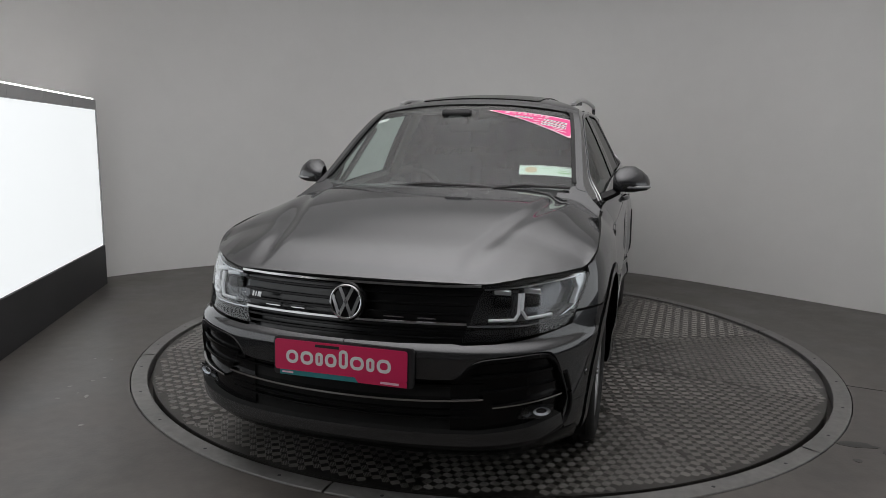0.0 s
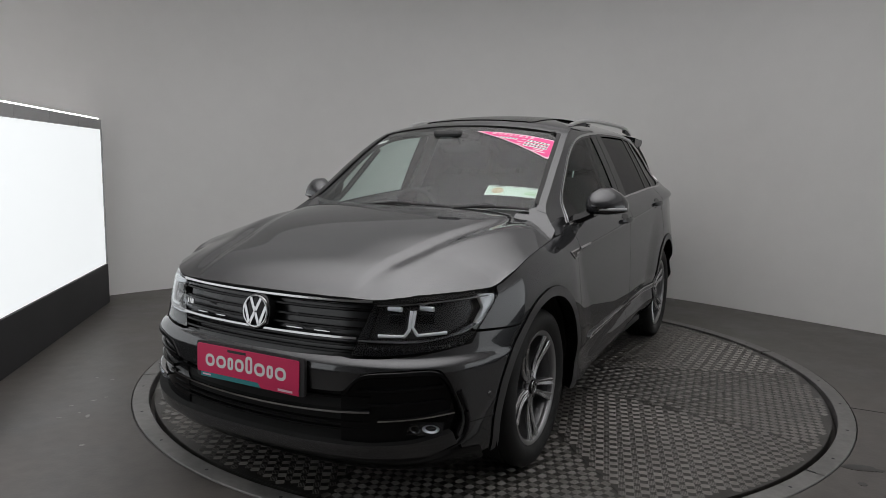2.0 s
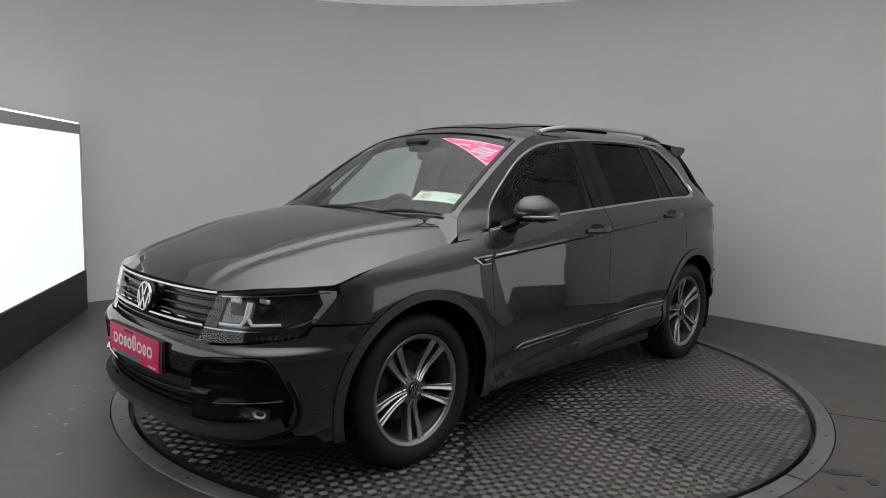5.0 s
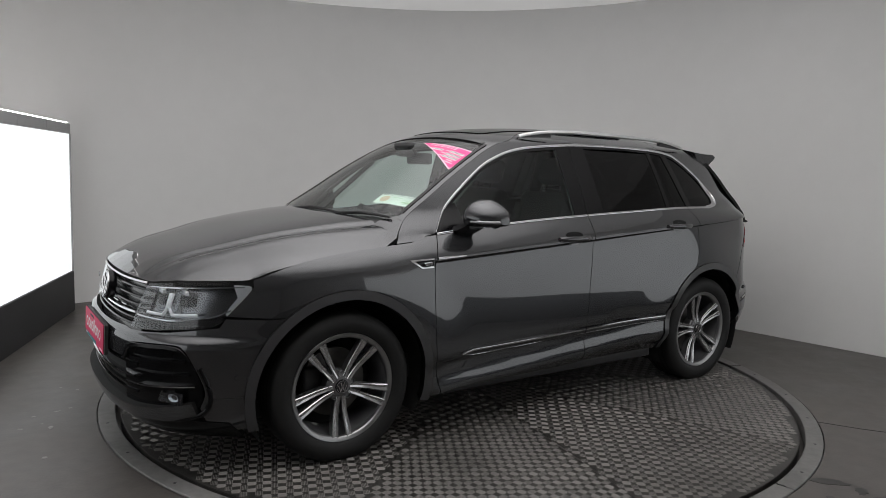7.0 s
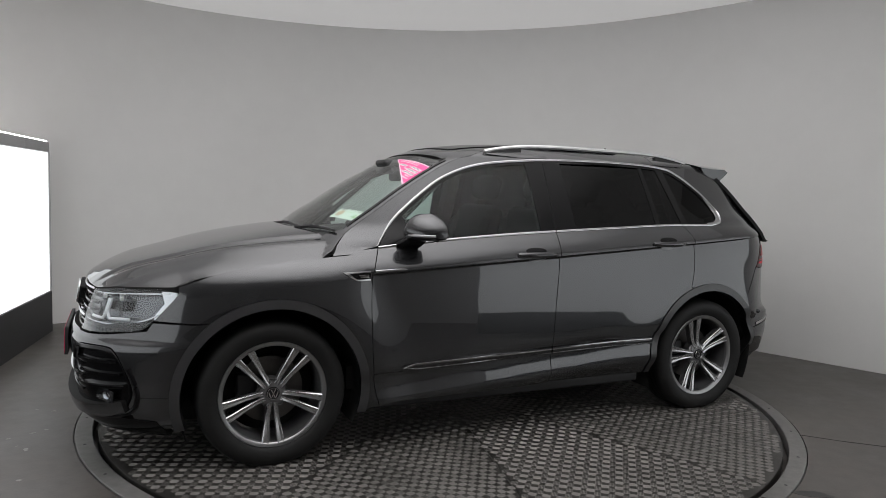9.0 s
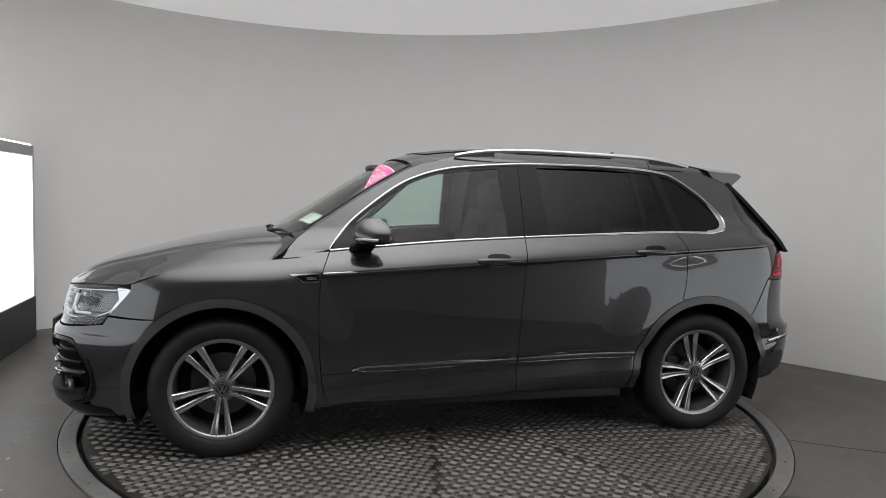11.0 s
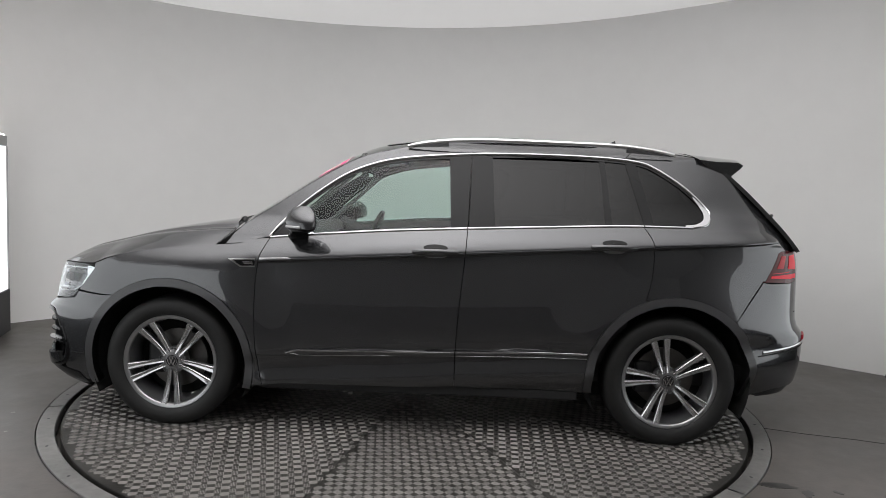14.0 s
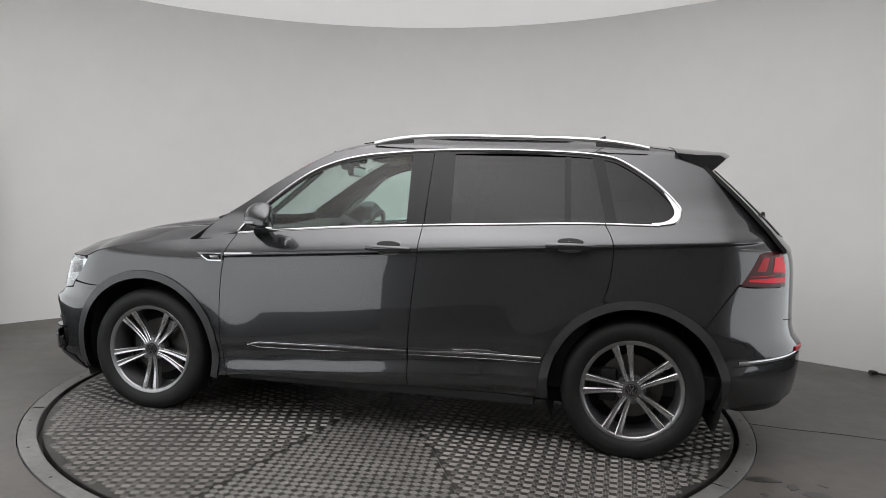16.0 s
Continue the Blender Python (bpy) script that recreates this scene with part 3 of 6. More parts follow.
def arc_pts(c, r, a0, a1, n=28):
    return [(c[0] + r * math.cos(radians(a0 + (a1 - a0) * k / n)), c[1] + r * math.sin(radians(a0 + (a1 - a0) * k / n))) for k in range(n + 1)]


def ease(pts, n=6):
    """Rounds an open run of points by Catmull-Rom."""
    out = []
    P = [pts[0]] + list(pts) + [pts[-1]]
    for i in range(1, len(P) - 2):
        for k in range(n):
            t = k / n
            a, b, c, d = (np.array(P[i + o], float) for o in (-1, 0, 1, 2))
            out.append(tuple(0.5 * ((2 * b) + (c - a) * t + (2 * a - 5 * b + 4 * c - d) * t * t + (3 * b - a - 3 * c + d) * t ** 3)))
    out.append(tuple(pts[-1]))
    return out


SX = lambda pts: [(s_of_x(x), z) for x, z in pts]
SY = lambda pts: [(s_front(y) if y >= 0 else -s_front(-y), z) for y, z in pts]
GAP = 0.0022
# extra mesh lines along the side crease and round the bumper ledge
CREASE_CUTS = tuple(((s_of_x(0.0), crease(0.0) + d), (-0.07, 1.0)) for d in (-0.06, -0.03, -0.02, -0.014, -0.009, -0.005, -0.002, 0.002, 0.006, 0.014, 0.022, 0.032))
SILL_CUTS = tuple(((0.0, z), (0.0, 1.0)) for z in (0.27, 0.295, 0.33, 0.36, 0.39, 0.43, 0.455, 0.475))
LEDGE_CUTS = tuple(((0.0, z), (0.0, 1.0)) for z in (0.57, 0.585, 0.595, 0.605, 0.615, 0.625, 0.635, 0.65))

# door cuts and window outline, seen from the side (x, z)
DOOR_F = ease([(0.822, 1.034), (0.863, 0.925), (0.877, 0.778), (0.872, 0.54), (0.855, 0.363), (0.828, 0.250)])
DOOR_B = ease([(-0.237, 1.120), (-0.223, 0.921), (-0.203, 0.678), (-0.193, 0.464), (-0.194, 0.272)])
DOOR_R = ease([(-1.172, 1.166), (-1.214, 1.067), (-1.207, 0.911), (-1.178, 0.789)])
WIN_TOP = ease([(0.822, 1.040), (0.782, 1.098), (0.682, 1.208), (0.478, 1.366), (0.328, 1.440), (0.178, 1.482), (0.0, 1.506), (-0.28, 1.528), (-0.62, 1.537), (-0.95, 1.532),
                (-1.16, 1.515), (-1.265, 1.482), (-1.42, 1.384), (-1.53, 1.278), (-1.548, 1.232), (-1.518, 1.186), (-1.44, 1.170)], 5)
BELT_LINE = [(x, BELT(x)) for x in np.linspace(-1.44, 0.822, 40)]
HL_TOP = [(0.512, 0.826), (0.60, 0.836), (0.70, 0.846)]
HL_LOW = [(0.43, 0.628), (0.55, 0.632), (0.68, 0.645)]


def hl_outline(grow=0.0):
    up = [(s_front(y), z + grow) for y, z in HL_TOP] + [(s_of_x(x), z + grow) for x, z in ((1.93, 0.853), (1.85, 0.857), (1.785, 0.850), (1.762, 0.835))]
    dn = [(s_of_x(x), z - grow) for x, z in ((1.790, 0.800), (1.838, 0.748), (1.885, 0.698), (1.935, 0.664))] + [(s_front(y), z - grow) for y, z in HL_LOW[::-1]]
    return ease(up, 4) + ease(dn, 4)


def build_body():
    both = dict(both=True)
    # near-black shell added behind the shut lines, holding their shade
    low = [(s_front(0.0), 0.30)] + [(s, 0.30) for s in np.linspace(0.05, s_of_x(1.80), 12)] + SX(arc_pts(WHEEL_F, 0.44, -6, 186)) + \
        SX(arc_pts(WHEEL_R, 0.44, -6, 186)) + [(s, 0.34) for s in np.linspace(s_of_x(-1.80), S_END, 12)]
    top = [(S_END, 0.98)] + [(s_of_x(x), BELT(max(-1.6, min(x, 1.1))) - 0.05) for x in np.linspace(-1.8, 0.9, 30)] + [(s_of_x(x), shut_z(x) - 0.05) for x in np.linspace(1.0, 1.7, 8)] + [(s_of_x(1.8), 0.62), (0.0, 0.58)]
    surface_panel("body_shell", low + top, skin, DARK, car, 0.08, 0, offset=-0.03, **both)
    # wings
    wing = SX([(x, shut_z(x) - 0.004) for x in np.linspace(1.765, 0.98, 24)]) + SX([(0.93, 1.022), (0.87, 1.030)]) + SX(DOOR_F) + \
        SX(arc_pts(WHEEL_F, ARCH, 193, 51)[::1]) + SX([(1.70, 0.704), (1.874, 0.712)]) + SX([(1.838, 0.751), (1.791, 0.803), (1.765, 0.836)])
    surface_panel("front_wing", wing, skin, PAINT, car, 0.04, 0.02, GAP, **both)
    # doors
    fd = SX(DOOR_F[::-1]) + SX([(x, BELT(x)) for x in np.linspace(0.80, -0.237, 20)]) + SX(DOOR_B) + SX([(x, 0.262) for x in np.linspace(-0.1, 0.75, 10)])
    doors_f = surface_panel("front_door", fd, skin, PAINT, car, 0.045, 0.02, GAP, cuts=CREASE_CUTS + SILL_CUTS, **both)
    rd = SX(DOOR_B[::-1]) + SX([(x, BELT(x)) for x in np.linspace(-0.26, -1.172, 20)]) + SX(DOOR_R) + SX(arc_pts(WHEEL_R, ARCH, 73, -10)) + SX([(x, 0.27) for x in np.linspace(-0.82, -0.25, 8)])
    doors_r = surface_panel("rear_door", rd, skin, PAINT, car, 0.045, 0.02, GAP, cuts=CREASE_CUTS + SILL_CUTS, **both)
    # rear quarter up to the roof
    tail = [(rear_x(z) + 0.022, z) for z in np.linspace(1.07, 1.50, 10)]
    tail = [(min(x, -1.60), z) for x, z in tail]
    quarter = SX(arc_pts(WHEEL_R, ARCH, 133, 73, 16)) + SX(DOOR_R[::-1]) + SX([(x, BELT(max(x, -1.6))) for x in np.linspace(-1.2, -1.42, 5)]) + SX(WIN_TOP[:-34:-1]) + \
        SX([(x, roof_edge(x)[1]) for x in np.linspace(-1.2, -1.60, 8)]) + SX(tail[::-1]) + SX([(-1.965, 1.056), (-1.872, 0.892), (-1.815, 0.900), (-1.728, 0.792)])
    surface_panel("rear_quarter_panel", quarter, skin, PAINT, car, 0.04, 0.02, GAP, cuts=CREASE_CUTS, **both)
    # roof side with the windscreen pillar
    i_end = len(WIN_TOP) - 33
    frame_side = SX(WIN_TOP[:i_end + 1]) + SX([(x, roof_edge(x)[1]) for x in np.linspace(-1.2, 0.985, 50)]) + SX([(1.03, 1.045), (1.06, shut_z(1.06) - 0.003), (0.97, shut_z(0.97) - 0.003), (0.88, 1.029)])
    surface_panel("pillar_and_roof_side", frame_side, skin, PAINT, car, 0.04, 0.02, 0.001, **both)
    # front bumper with its openings left free
    outer = [(s_of_x(x), z) for x, z in ((1.90, 0.666), (1.874, 0.704), (1.70, 0.700))] + SX(arc_pts(WHEEL_F, ARCH, 51, -15, 20))
    bump = SY([(0.0, 0.618), (0.2, 0.620), (0.40, 0.626)]) + SY([(0.44, 0.622), (0.55, 0.626), (0.68, 0.638)]) + outer + [(s_of_x(1.86), 0.215), (s_of_x(1.93), 0.225)] + \
        ease([(s_front(0.775), 0.33), (s_front(0.785), 0.40), (s_front(0.765), 0.50), (s_front(0.740), 0.572), (s_front(0.71), 0.593), (s_front(0.60), 0.590), (s_front(0.505), 0.578), (s_front(0.465), 0.556), (s_front(0.43), 0.516), (s_front(0.39), 0.501), (s_front(0.2), 0.497), (s_front(0.0), 0.495)], 4)
    surface_panel("front_bumper", bump, skin, PAINT, car, 0.035, 0.035, GAP / 2, cuts=LEDGE_CUTS, **both)
    lip = SY([(0.0, 0.302), (0.25, 0.302), (0.5, 0.308), (0.66, 0.325)]) + [(s_front(0.76), 0.352), (s_front(0.77), 0.305), (s_front(0.70), 0.275)] + SY([(0.5, 0.262), (0.25, 0.256), (0.0, 0.255)])
    surface_panel("bumper_lip", lip, skin, PAINT, car, 0.035, 0.04, 0, offset=0.012, **both)
    under = SY([(0.0, 0.258), (0.3, 0.259), (0.55, 0.268), (0.72, 0.284)]) + [(s_of_x(1.86), 0.26), (s_of_x(1.80), 0.185)] + SY([(0.6, 0.19), (0.3, 0.185), (0.0, 0.185)])
    surface_panel("bumper_undertray", under, skin, BLACK, car, 0.05, 0.03, 0, offset=0.004, **both)
    # black inserts behind the openings
    low_grille = SY([(0.0, 0.525), (0.25, 0.53), (0.50, 0.55), (0.50, 0.30), (0.25, 0.29), (0.0, 0.29)])
    surface_panel("lower_grille", low_grille, skin, BLACK, car, 0.05, 0.0, 0, offset=-0.06, **both)
    intake = SY([(0.40, 0.56), (0.48, 0.605), (0.60, 0.61), (0.70, 0.612), (0.80, 0.612)]) + [(s_front(0.815), 0.45), (s_front(0.81), 0.30)] + SY([(0.66, 0.30), (0.40, 0.30)])
    intakes = surface_panel("corner_intake", intake, skin, BLACK, car, 0.04, 0.0, 0, offset=-0.022, **both)
    # grille
    gr = SY([(0.0, 0.85), (0.3, 0.85), (0.53, 0.85), (0.46, 0.61), (0.2, 0.605), (0.0, 0.605)])
    surface_panel("grille_backing", gr, skin, LAMPDARK, car, 0.05, 0.0, 0, offset=-0.045, **both)
    # bonnet
    half = [(bx, shut_y(bx) - 0.002) for bx in np.linspace(1.735, 0.99, 24)]
    lead = [(p[0], p[1]) for p in _edge]
    rear_edge = [(0.995, 0.765), (1.035, 0.66), (1.085, 0.50), (1.125, 0.30), (1.14, 0.0)]
    pol = ease(lead, 3) + half + rear_edge
    pol = pol + [(x, -y) for x, y in pol[::-1] if y > 0]
    surface_panel("bonnet", pol, bonnet, PAINT, car, 0.02, 0.03, 0.0)
    # roof and glass panels on the same crown
    xs = np.linspace(0.36, -1.62, 40)
    pol = [(x, roof_edge(x)[0]) for x in xs]
    pol = [(0.385, 0.0), (0.38, 0.25), (0.365, 0.45)] + pol + [(-1.66, 0.40), (-1.68, 0.0)]
    pol = pol + [(x, -y) for x, y in pol[::-1] if y > 0]
    surface_panel("roof", pol, roof, PAINT, car, 0.05, 0.02, 0)
    sun = [(0.27, 0.0), (0.265, 0.22), (0.245, 0.35), (0.20, 0.37), (-0.95, 0.37), (-1.0, 0.34), (-1.01, 0.0)]
    sun = sun + [(x, -y) for x, y in sun[::-1] if y > 0]
    surface_panel("sunroof", sun, roof, BLACK, car, 0.05, 0.004, 0, offset=0.004, label="black glass panoramic roof")
    scr = [(1.125, 0.0), (1.112, 0.25), (1.08, 0.45), (1.03, 0.60), (0.985, 0.67)] + [(x, roof_edge(x)[0] - 0.045) for x in np.linspace(0.94, 0.42, 14)] + [(0.385, 0.54), (0.40, 0.30), (0.405, 0.0)]
    scr = scr + [(x, -y) for x, y in scr[::-1] if y > 0]
    g = surface_panel("windscreen", scr, roof, GLASS, car, 0.05, 0.0, 0, offset=-0.003)
    g.visible_shadow = False
    pil = [(x, roof_edge(x)[0]) for x in np.linspace(0.985, 0.34, 20)] + [(x, roof_edge(x)[0] - 0.046) for x in np.linspace(0.34, 0.985, 20)]
    surface_panel("windscreen_pillar", pil, roof, PAINT, car, 0.04, 0.03, 0, **both)
    seal = [(x, roof_edge(x)[0] - 0.036) for x in np.linspace(0.95, 0.36, 18)] + [(x, roof_edge(x)[0] - 0.058) for x in np.linspace(0.36, 0.95, 18)]
    surface_panel("windscreen_seal", seal, roof, BLACK, car, 0.05, 0.0, 0, offset=0.003, **both)
    scuttle = [(1.20, 0.0), (1.18, 0.3), (1.12, 0.55), (1.08, 0.65), (1.04, 0.715), (0.985, 0.69), (0.97, 0.655), (1.02, 0.56), (1.06, 0.42), (1.09, 0.2), (1.10, 0.0)]
    scuttle = scuttle + [(x, -y) for x, y in scuttle[::-1] if y > 0]
    surface_panel("scuttle", scuttle, lambda x, y: (x, y, max(bonnet(x, y)[2] - 0.010, roof(x, y)[2] - 0.007)), SATIN, car, 0.025, 0.02, 0)
    corner = [(1.14, 0.60), (1.13, shut_y(1.13) - 0.002), (1.06, shut_y(1.06) - 0.002), (1.03, side(1.03, 1.045)[1]), (0.985, roof_edge(0.985)[0]), (0.955, roof_edge(0.955)[0] - 0.03), (0.985, 0.655), (1.04, 0.60)]
    surface_panel("wing_corner", corner, lambda x, y: (x, y, max(bonnet(x, y)[2] - 0.003, roof(x, y)[2] - 0.002)), PAINT, car, 0.02, 0.02, 0, **both)
    # arches
    for nm, c, a0, a1 in (("front_arch_trim", WHEEL_F, 195, -17), ("rear_arch_trim", WHEEL_R, 190, -9)):
        ring = SX(arc_pts(c, ARCH, a0, a1, 44)) + SX(arc_pts(c, ARCH_IN, a1 - 1, a0 + 1, 44))
        surface_panel(nm, ring, skin, ARCHPAINT, car, 0.05, 0.05, 0, offset=0.006, **both)
        for sy in (1, -1):
            bm = bmesh.new()
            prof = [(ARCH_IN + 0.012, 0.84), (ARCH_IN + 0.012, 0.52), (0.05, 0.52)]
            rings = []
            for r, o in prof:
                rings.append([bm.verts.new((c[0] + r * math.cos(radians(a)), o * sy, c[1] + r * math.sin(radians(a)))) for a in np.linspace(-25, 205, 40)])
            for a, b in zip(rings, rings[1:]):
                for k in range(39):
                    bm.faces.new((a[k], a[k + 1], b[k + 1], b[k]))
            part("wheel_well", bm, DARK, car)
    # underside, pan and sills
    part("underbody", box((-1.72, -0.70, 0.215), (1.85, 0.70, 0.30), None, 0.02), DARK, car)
    for sy in (1, -1):
        part("sill", box((-0.86, 0.70 * sy - 0.12, 0.215), (0.86, 0.70 * sy + 0.12, 0.27), None, 0.012), SATIN, car)
    # tail
    rb = SX(arc_pts(WHEEL_R, ARCH, 133, 189, 20)) + [(s_of_x(-1.83), 0.262), (s_of_x(-1.95), 0.30), (s_rear(0.5), 0.335), (s_rear(0.2), 0.35), (S_END, 0.35), (S_END, 0.70), (s_rear(0.4), 0.70), (s_rear(0.66), 0.718), (s_rear(0.66), 0.883), (s_rear(0.72), 0.883)] + \
        SX([(-1.99, 0.885), (-1.87, 0.886), (-1.818, 0.894), (-1.730, 0.786)])
    surface_panel("rear_bumper", rb, skin, PAINT, car, 0.045, 0.02, GAP / 2, **both)
    dif = [(s_of_x(-1.84), 0.262), (s_of_x(-1.96), 0.30), (s_rear(0.5), 0.335), (S_END, 0.35), (S_END, 0.29), (s_rear(0.4), 0.275), (s_of_x(-1.9), 0.245)]
    surface_panel("rear_diffuser", dif, skin, SATIN, car, 0.06, 0.02, 0, offset=-0.01, **both)
    gate = [(S_END, 0.70), (s_rear(0.4), 0.70), (s_rear(0.66), 0.72), (s_rear(0.70), 0.88), (s_rear(0.70), 1.05), (s_rear(0.4), 1.075), (S_END, 1.08)]
    surface_panel("tailgate", gate, skin, PAINT, car, 0.05, 0.02, 0.001, **both)

    def back(y, z):
        return (rear_x(z) + 0.135 * (abs(y) / 0.70) ** 2.4, y, z)
    up = [(0.0, 1.06), (0.4, 1.06), (0.70, 1.06)] + [(side(min(-1.6, rear_x(z) + 0.135), z)[1], z) for z in np.linspace(1.07, 1.50, 10)] + [(0.45, 1.56), (0.0, 1.575)]
    up = up + [(-y, z) for y, z in up[::-1] if y > 0]
    surface_panel("tailgate_frame", up, back, PAINT, car, 0.06, 0.02, 0, flip=True)
    gl = [(0.0, 1.12), (0.4, 1.12), (0.54, 1.14), (0.51, 1.30), (0.46, 1.46), (0.0, 1.48)]
    gl = gl + [(-y, z) for y, z in gl[::-1] if y > 0]
    surface_panel("rear_window", gl, back, REARGLASS, car, 0.06, 0.004, 0, offset=0.005, flip=True, label="dark rear window glass")
    # roof spoiler
    bm = bmesh.new()
    n = 24
    rows = []
    for k in range(n + 1):
        y = -0.575 + 1.15 * k / n
        q = abs(y) / 0.575
        zt = 1.575 - 0.045 * q ** 2.2
        xe = -1.845 + 0.085 * q ** 2.5
        rows.append([bm.verts.new(p) for p in ((-1.52, y * 0.99, roof(-1.52, y)[2] + 0.003), (-1.62, y, roof(-1.62, y)[2] + 0.006), (xe + 0.03, y, zt + 0.004), (xe, y, zt - 0.012), (xe + 0.015, y, zt - 0.03), (-1.70, y * 0.98, zt - 0.075), (-1.60, y * 0.96, zt - 0.06))])
    for a, b in zip(rows, rows[1:]):
        for k in range(7):
            bm.faces.new((a[k], a[(k + 1) % 7], b[(k + 1) % 7], b[k]))
    bm.faces.new(rows[0])
    bm.faces.new(rows[-1][::-1])
    part("roof_spoiler", bm, PAINT, car, smooth=40)
    return doors_f, doors_r, intakes


ARCHPAINT = material("satin_dark_arch_paint", (0.040, 0.040, 0.042), 0.42, 0.0, 0.35, bump=0.1, bump_scale=900)
front_doors, rear_doors, corner_intakes = build_body()


# ---- windows
def build_windows():
    # black pillar between the doors and blacked-out frame behind the chrome line
    def zt(x):
        return float(np.interp(-x, [-p[0] for p in WIN_TOP[:-15]], [p[1] for p in WIN_TOP[:-15]]))
    def strip(x0t, x1t, x0b, x1b):
        return SX([(x0b, BELT(x0b)), (x0t, zt(x0t)), (x1t, zt(x1t)), (x1b, BELT(x1b))])
    wins = []
    for nm, poly, mat in (
        ("front_window", [(x, zt(x)) for x in np.linspace(0.80, -0.135, 30)] + [(x, BELT(x)) for x in np.linspace(-0.155, 0.80, 16)], SIDEGLASS),
        ("rear_window_pane", [(x, zt(x)) for x in np.linspace(-0.355, -0.962, 14)] + [(x, BELT(x)) for x in np.linspace(-0.98, -0.372, 10)], PRIVACY),
        ("fixed_rear_pane", [(x, zt(x)) for x in np.linspace(-0.975, -1.105, 5)] + [(x, BELT(x)) for x in np.linspace(-1.19, -0.995, 5)], PRIVACY),
    ):
        for ob in surface_panel(nm, SX(poly), skin, mat, car, 0.05, 0, 0, offset=-0.008, both=True):
            ob.visible_shadow = False
    q = [(-1.145, zt(-1.145))] + WIN_TOP[-32:] + [(x, BELT(x)) for x in np.linspace(-1.42, -1.225, 6)]
    for ob in surface_panel("quarter_window", SX(q), skin, PRIVACY, car, 0.05, 0, 0.006, offset=-0.008, both=True):
        ob.visible_shadow = False
    surface_panel("centre_pillar_cover", strip(-0.125, -0.245, -0.145, -0.236), skin, BLACK, car, 0.05, 0.01, 0.001, offset=-0.003, both=True)
    surface_panel("centre_pillar_cover", strip(-0.252, -0.365, -0.242, -0.382), skin, BLACK, car, 0.05, 0.01, 0.001, offset=-0.003, both=True)
    surface_panel("window_divider", strip(-0.955, -0.985, -0.97, -1.005), skin, BLACK, car, 0.05, 0.01, 0, offset=-0.005, both=True)
    surface_panel("rear_pillar_cover", strip(-1.095, -1.155, -1.18, -1.232), skin, BLACK, car, 0.05, 0.01, 0, offset=-0.004, both=True)
    tri = [(0.80, BELT(0.80)), (0.78, 1.095), (0.72, 1.16), (0.66, 1.20), (0.62, BELT(0.62))]
    surface_panel("mirror_corner_cover", SX(tri), skin, BLACK, car, 0.05, 0.01, 0.004, offset=-0.004, both=True)
    rim = WIN_TOP
    wedge = ease([(-1.475, 1.335), (-1.53, 1.278), (-1.548, 1.232), (-1.518, 1.186), (-1.44, 1.170), (-1.40, 1.169)], 4) + ease([(-1.40, 1.181), (-1.46, 1.188), (-1.502, 1.212), (-1.516, 1.246), (-1.500, 1.285), (-1.468, 1.333)], 4)
    surface_panel("chrome_corner", SX(wedge), skin, CHROME, car, 0.03, 0.006, 0, offset=0.002, label="broad chrome corner of the window surround", both=True)
    dlo = rim + [(x, BELT(x)) for x in np.linspace(-1.42, 0.80, 30)]
    for sy in (1, -1):
        # chrome line round the windows, lying half into the skin
        pts = [Vector(side(*p)) for p in rim]
        bm = sweep([(p.x, (p.y + 0.001) * sy, p.z) for p in pts], 0.0085, 8, flat=0.5)
        part("window_chrome_strip", bm, CHROME, car, "polished chrome window surround", smooth=60)
        for x0, x1 in ((0.82, -0.232), (-0.24, -1.172), (-1.178, -1.44)):
            pts = [Vector(side(x, BELT(x) - 0.003)) for x in np.linspace(x0, x1, 24)]
            part("belt_chrome_strip", sweep([(p.x, (p.y + 0.001) * sy, p.z) for p in pts], 0.0085, 8, flat=0.5), CHROME, car, "polished chrome belt strip", smooth=60)
        # black rubber inside of the frame
        for a, b in ((rim[:], 0.018),):
            inn = inset_polygon(dlo, 0.02)[:len(rim)]
            bm = bmesh.new()
            ra = [bm.verts.new((p[0], (p[1] - 0.004) * sy, p[2])) for p in (side(*q) for q in rim)]
            rb_ = [bm.verts.new((p[0], (p[1] - 0.004) * sy, p[2])) for p in (side(*q) for q in inn)]
            for k in range(len(rim) - 1):
                bm.faces.new((ra[k], ra[k + 1], rb_[k + 1], rb_[k]))
            part("window_rubber", bm, BLACK, car)


build_windows()


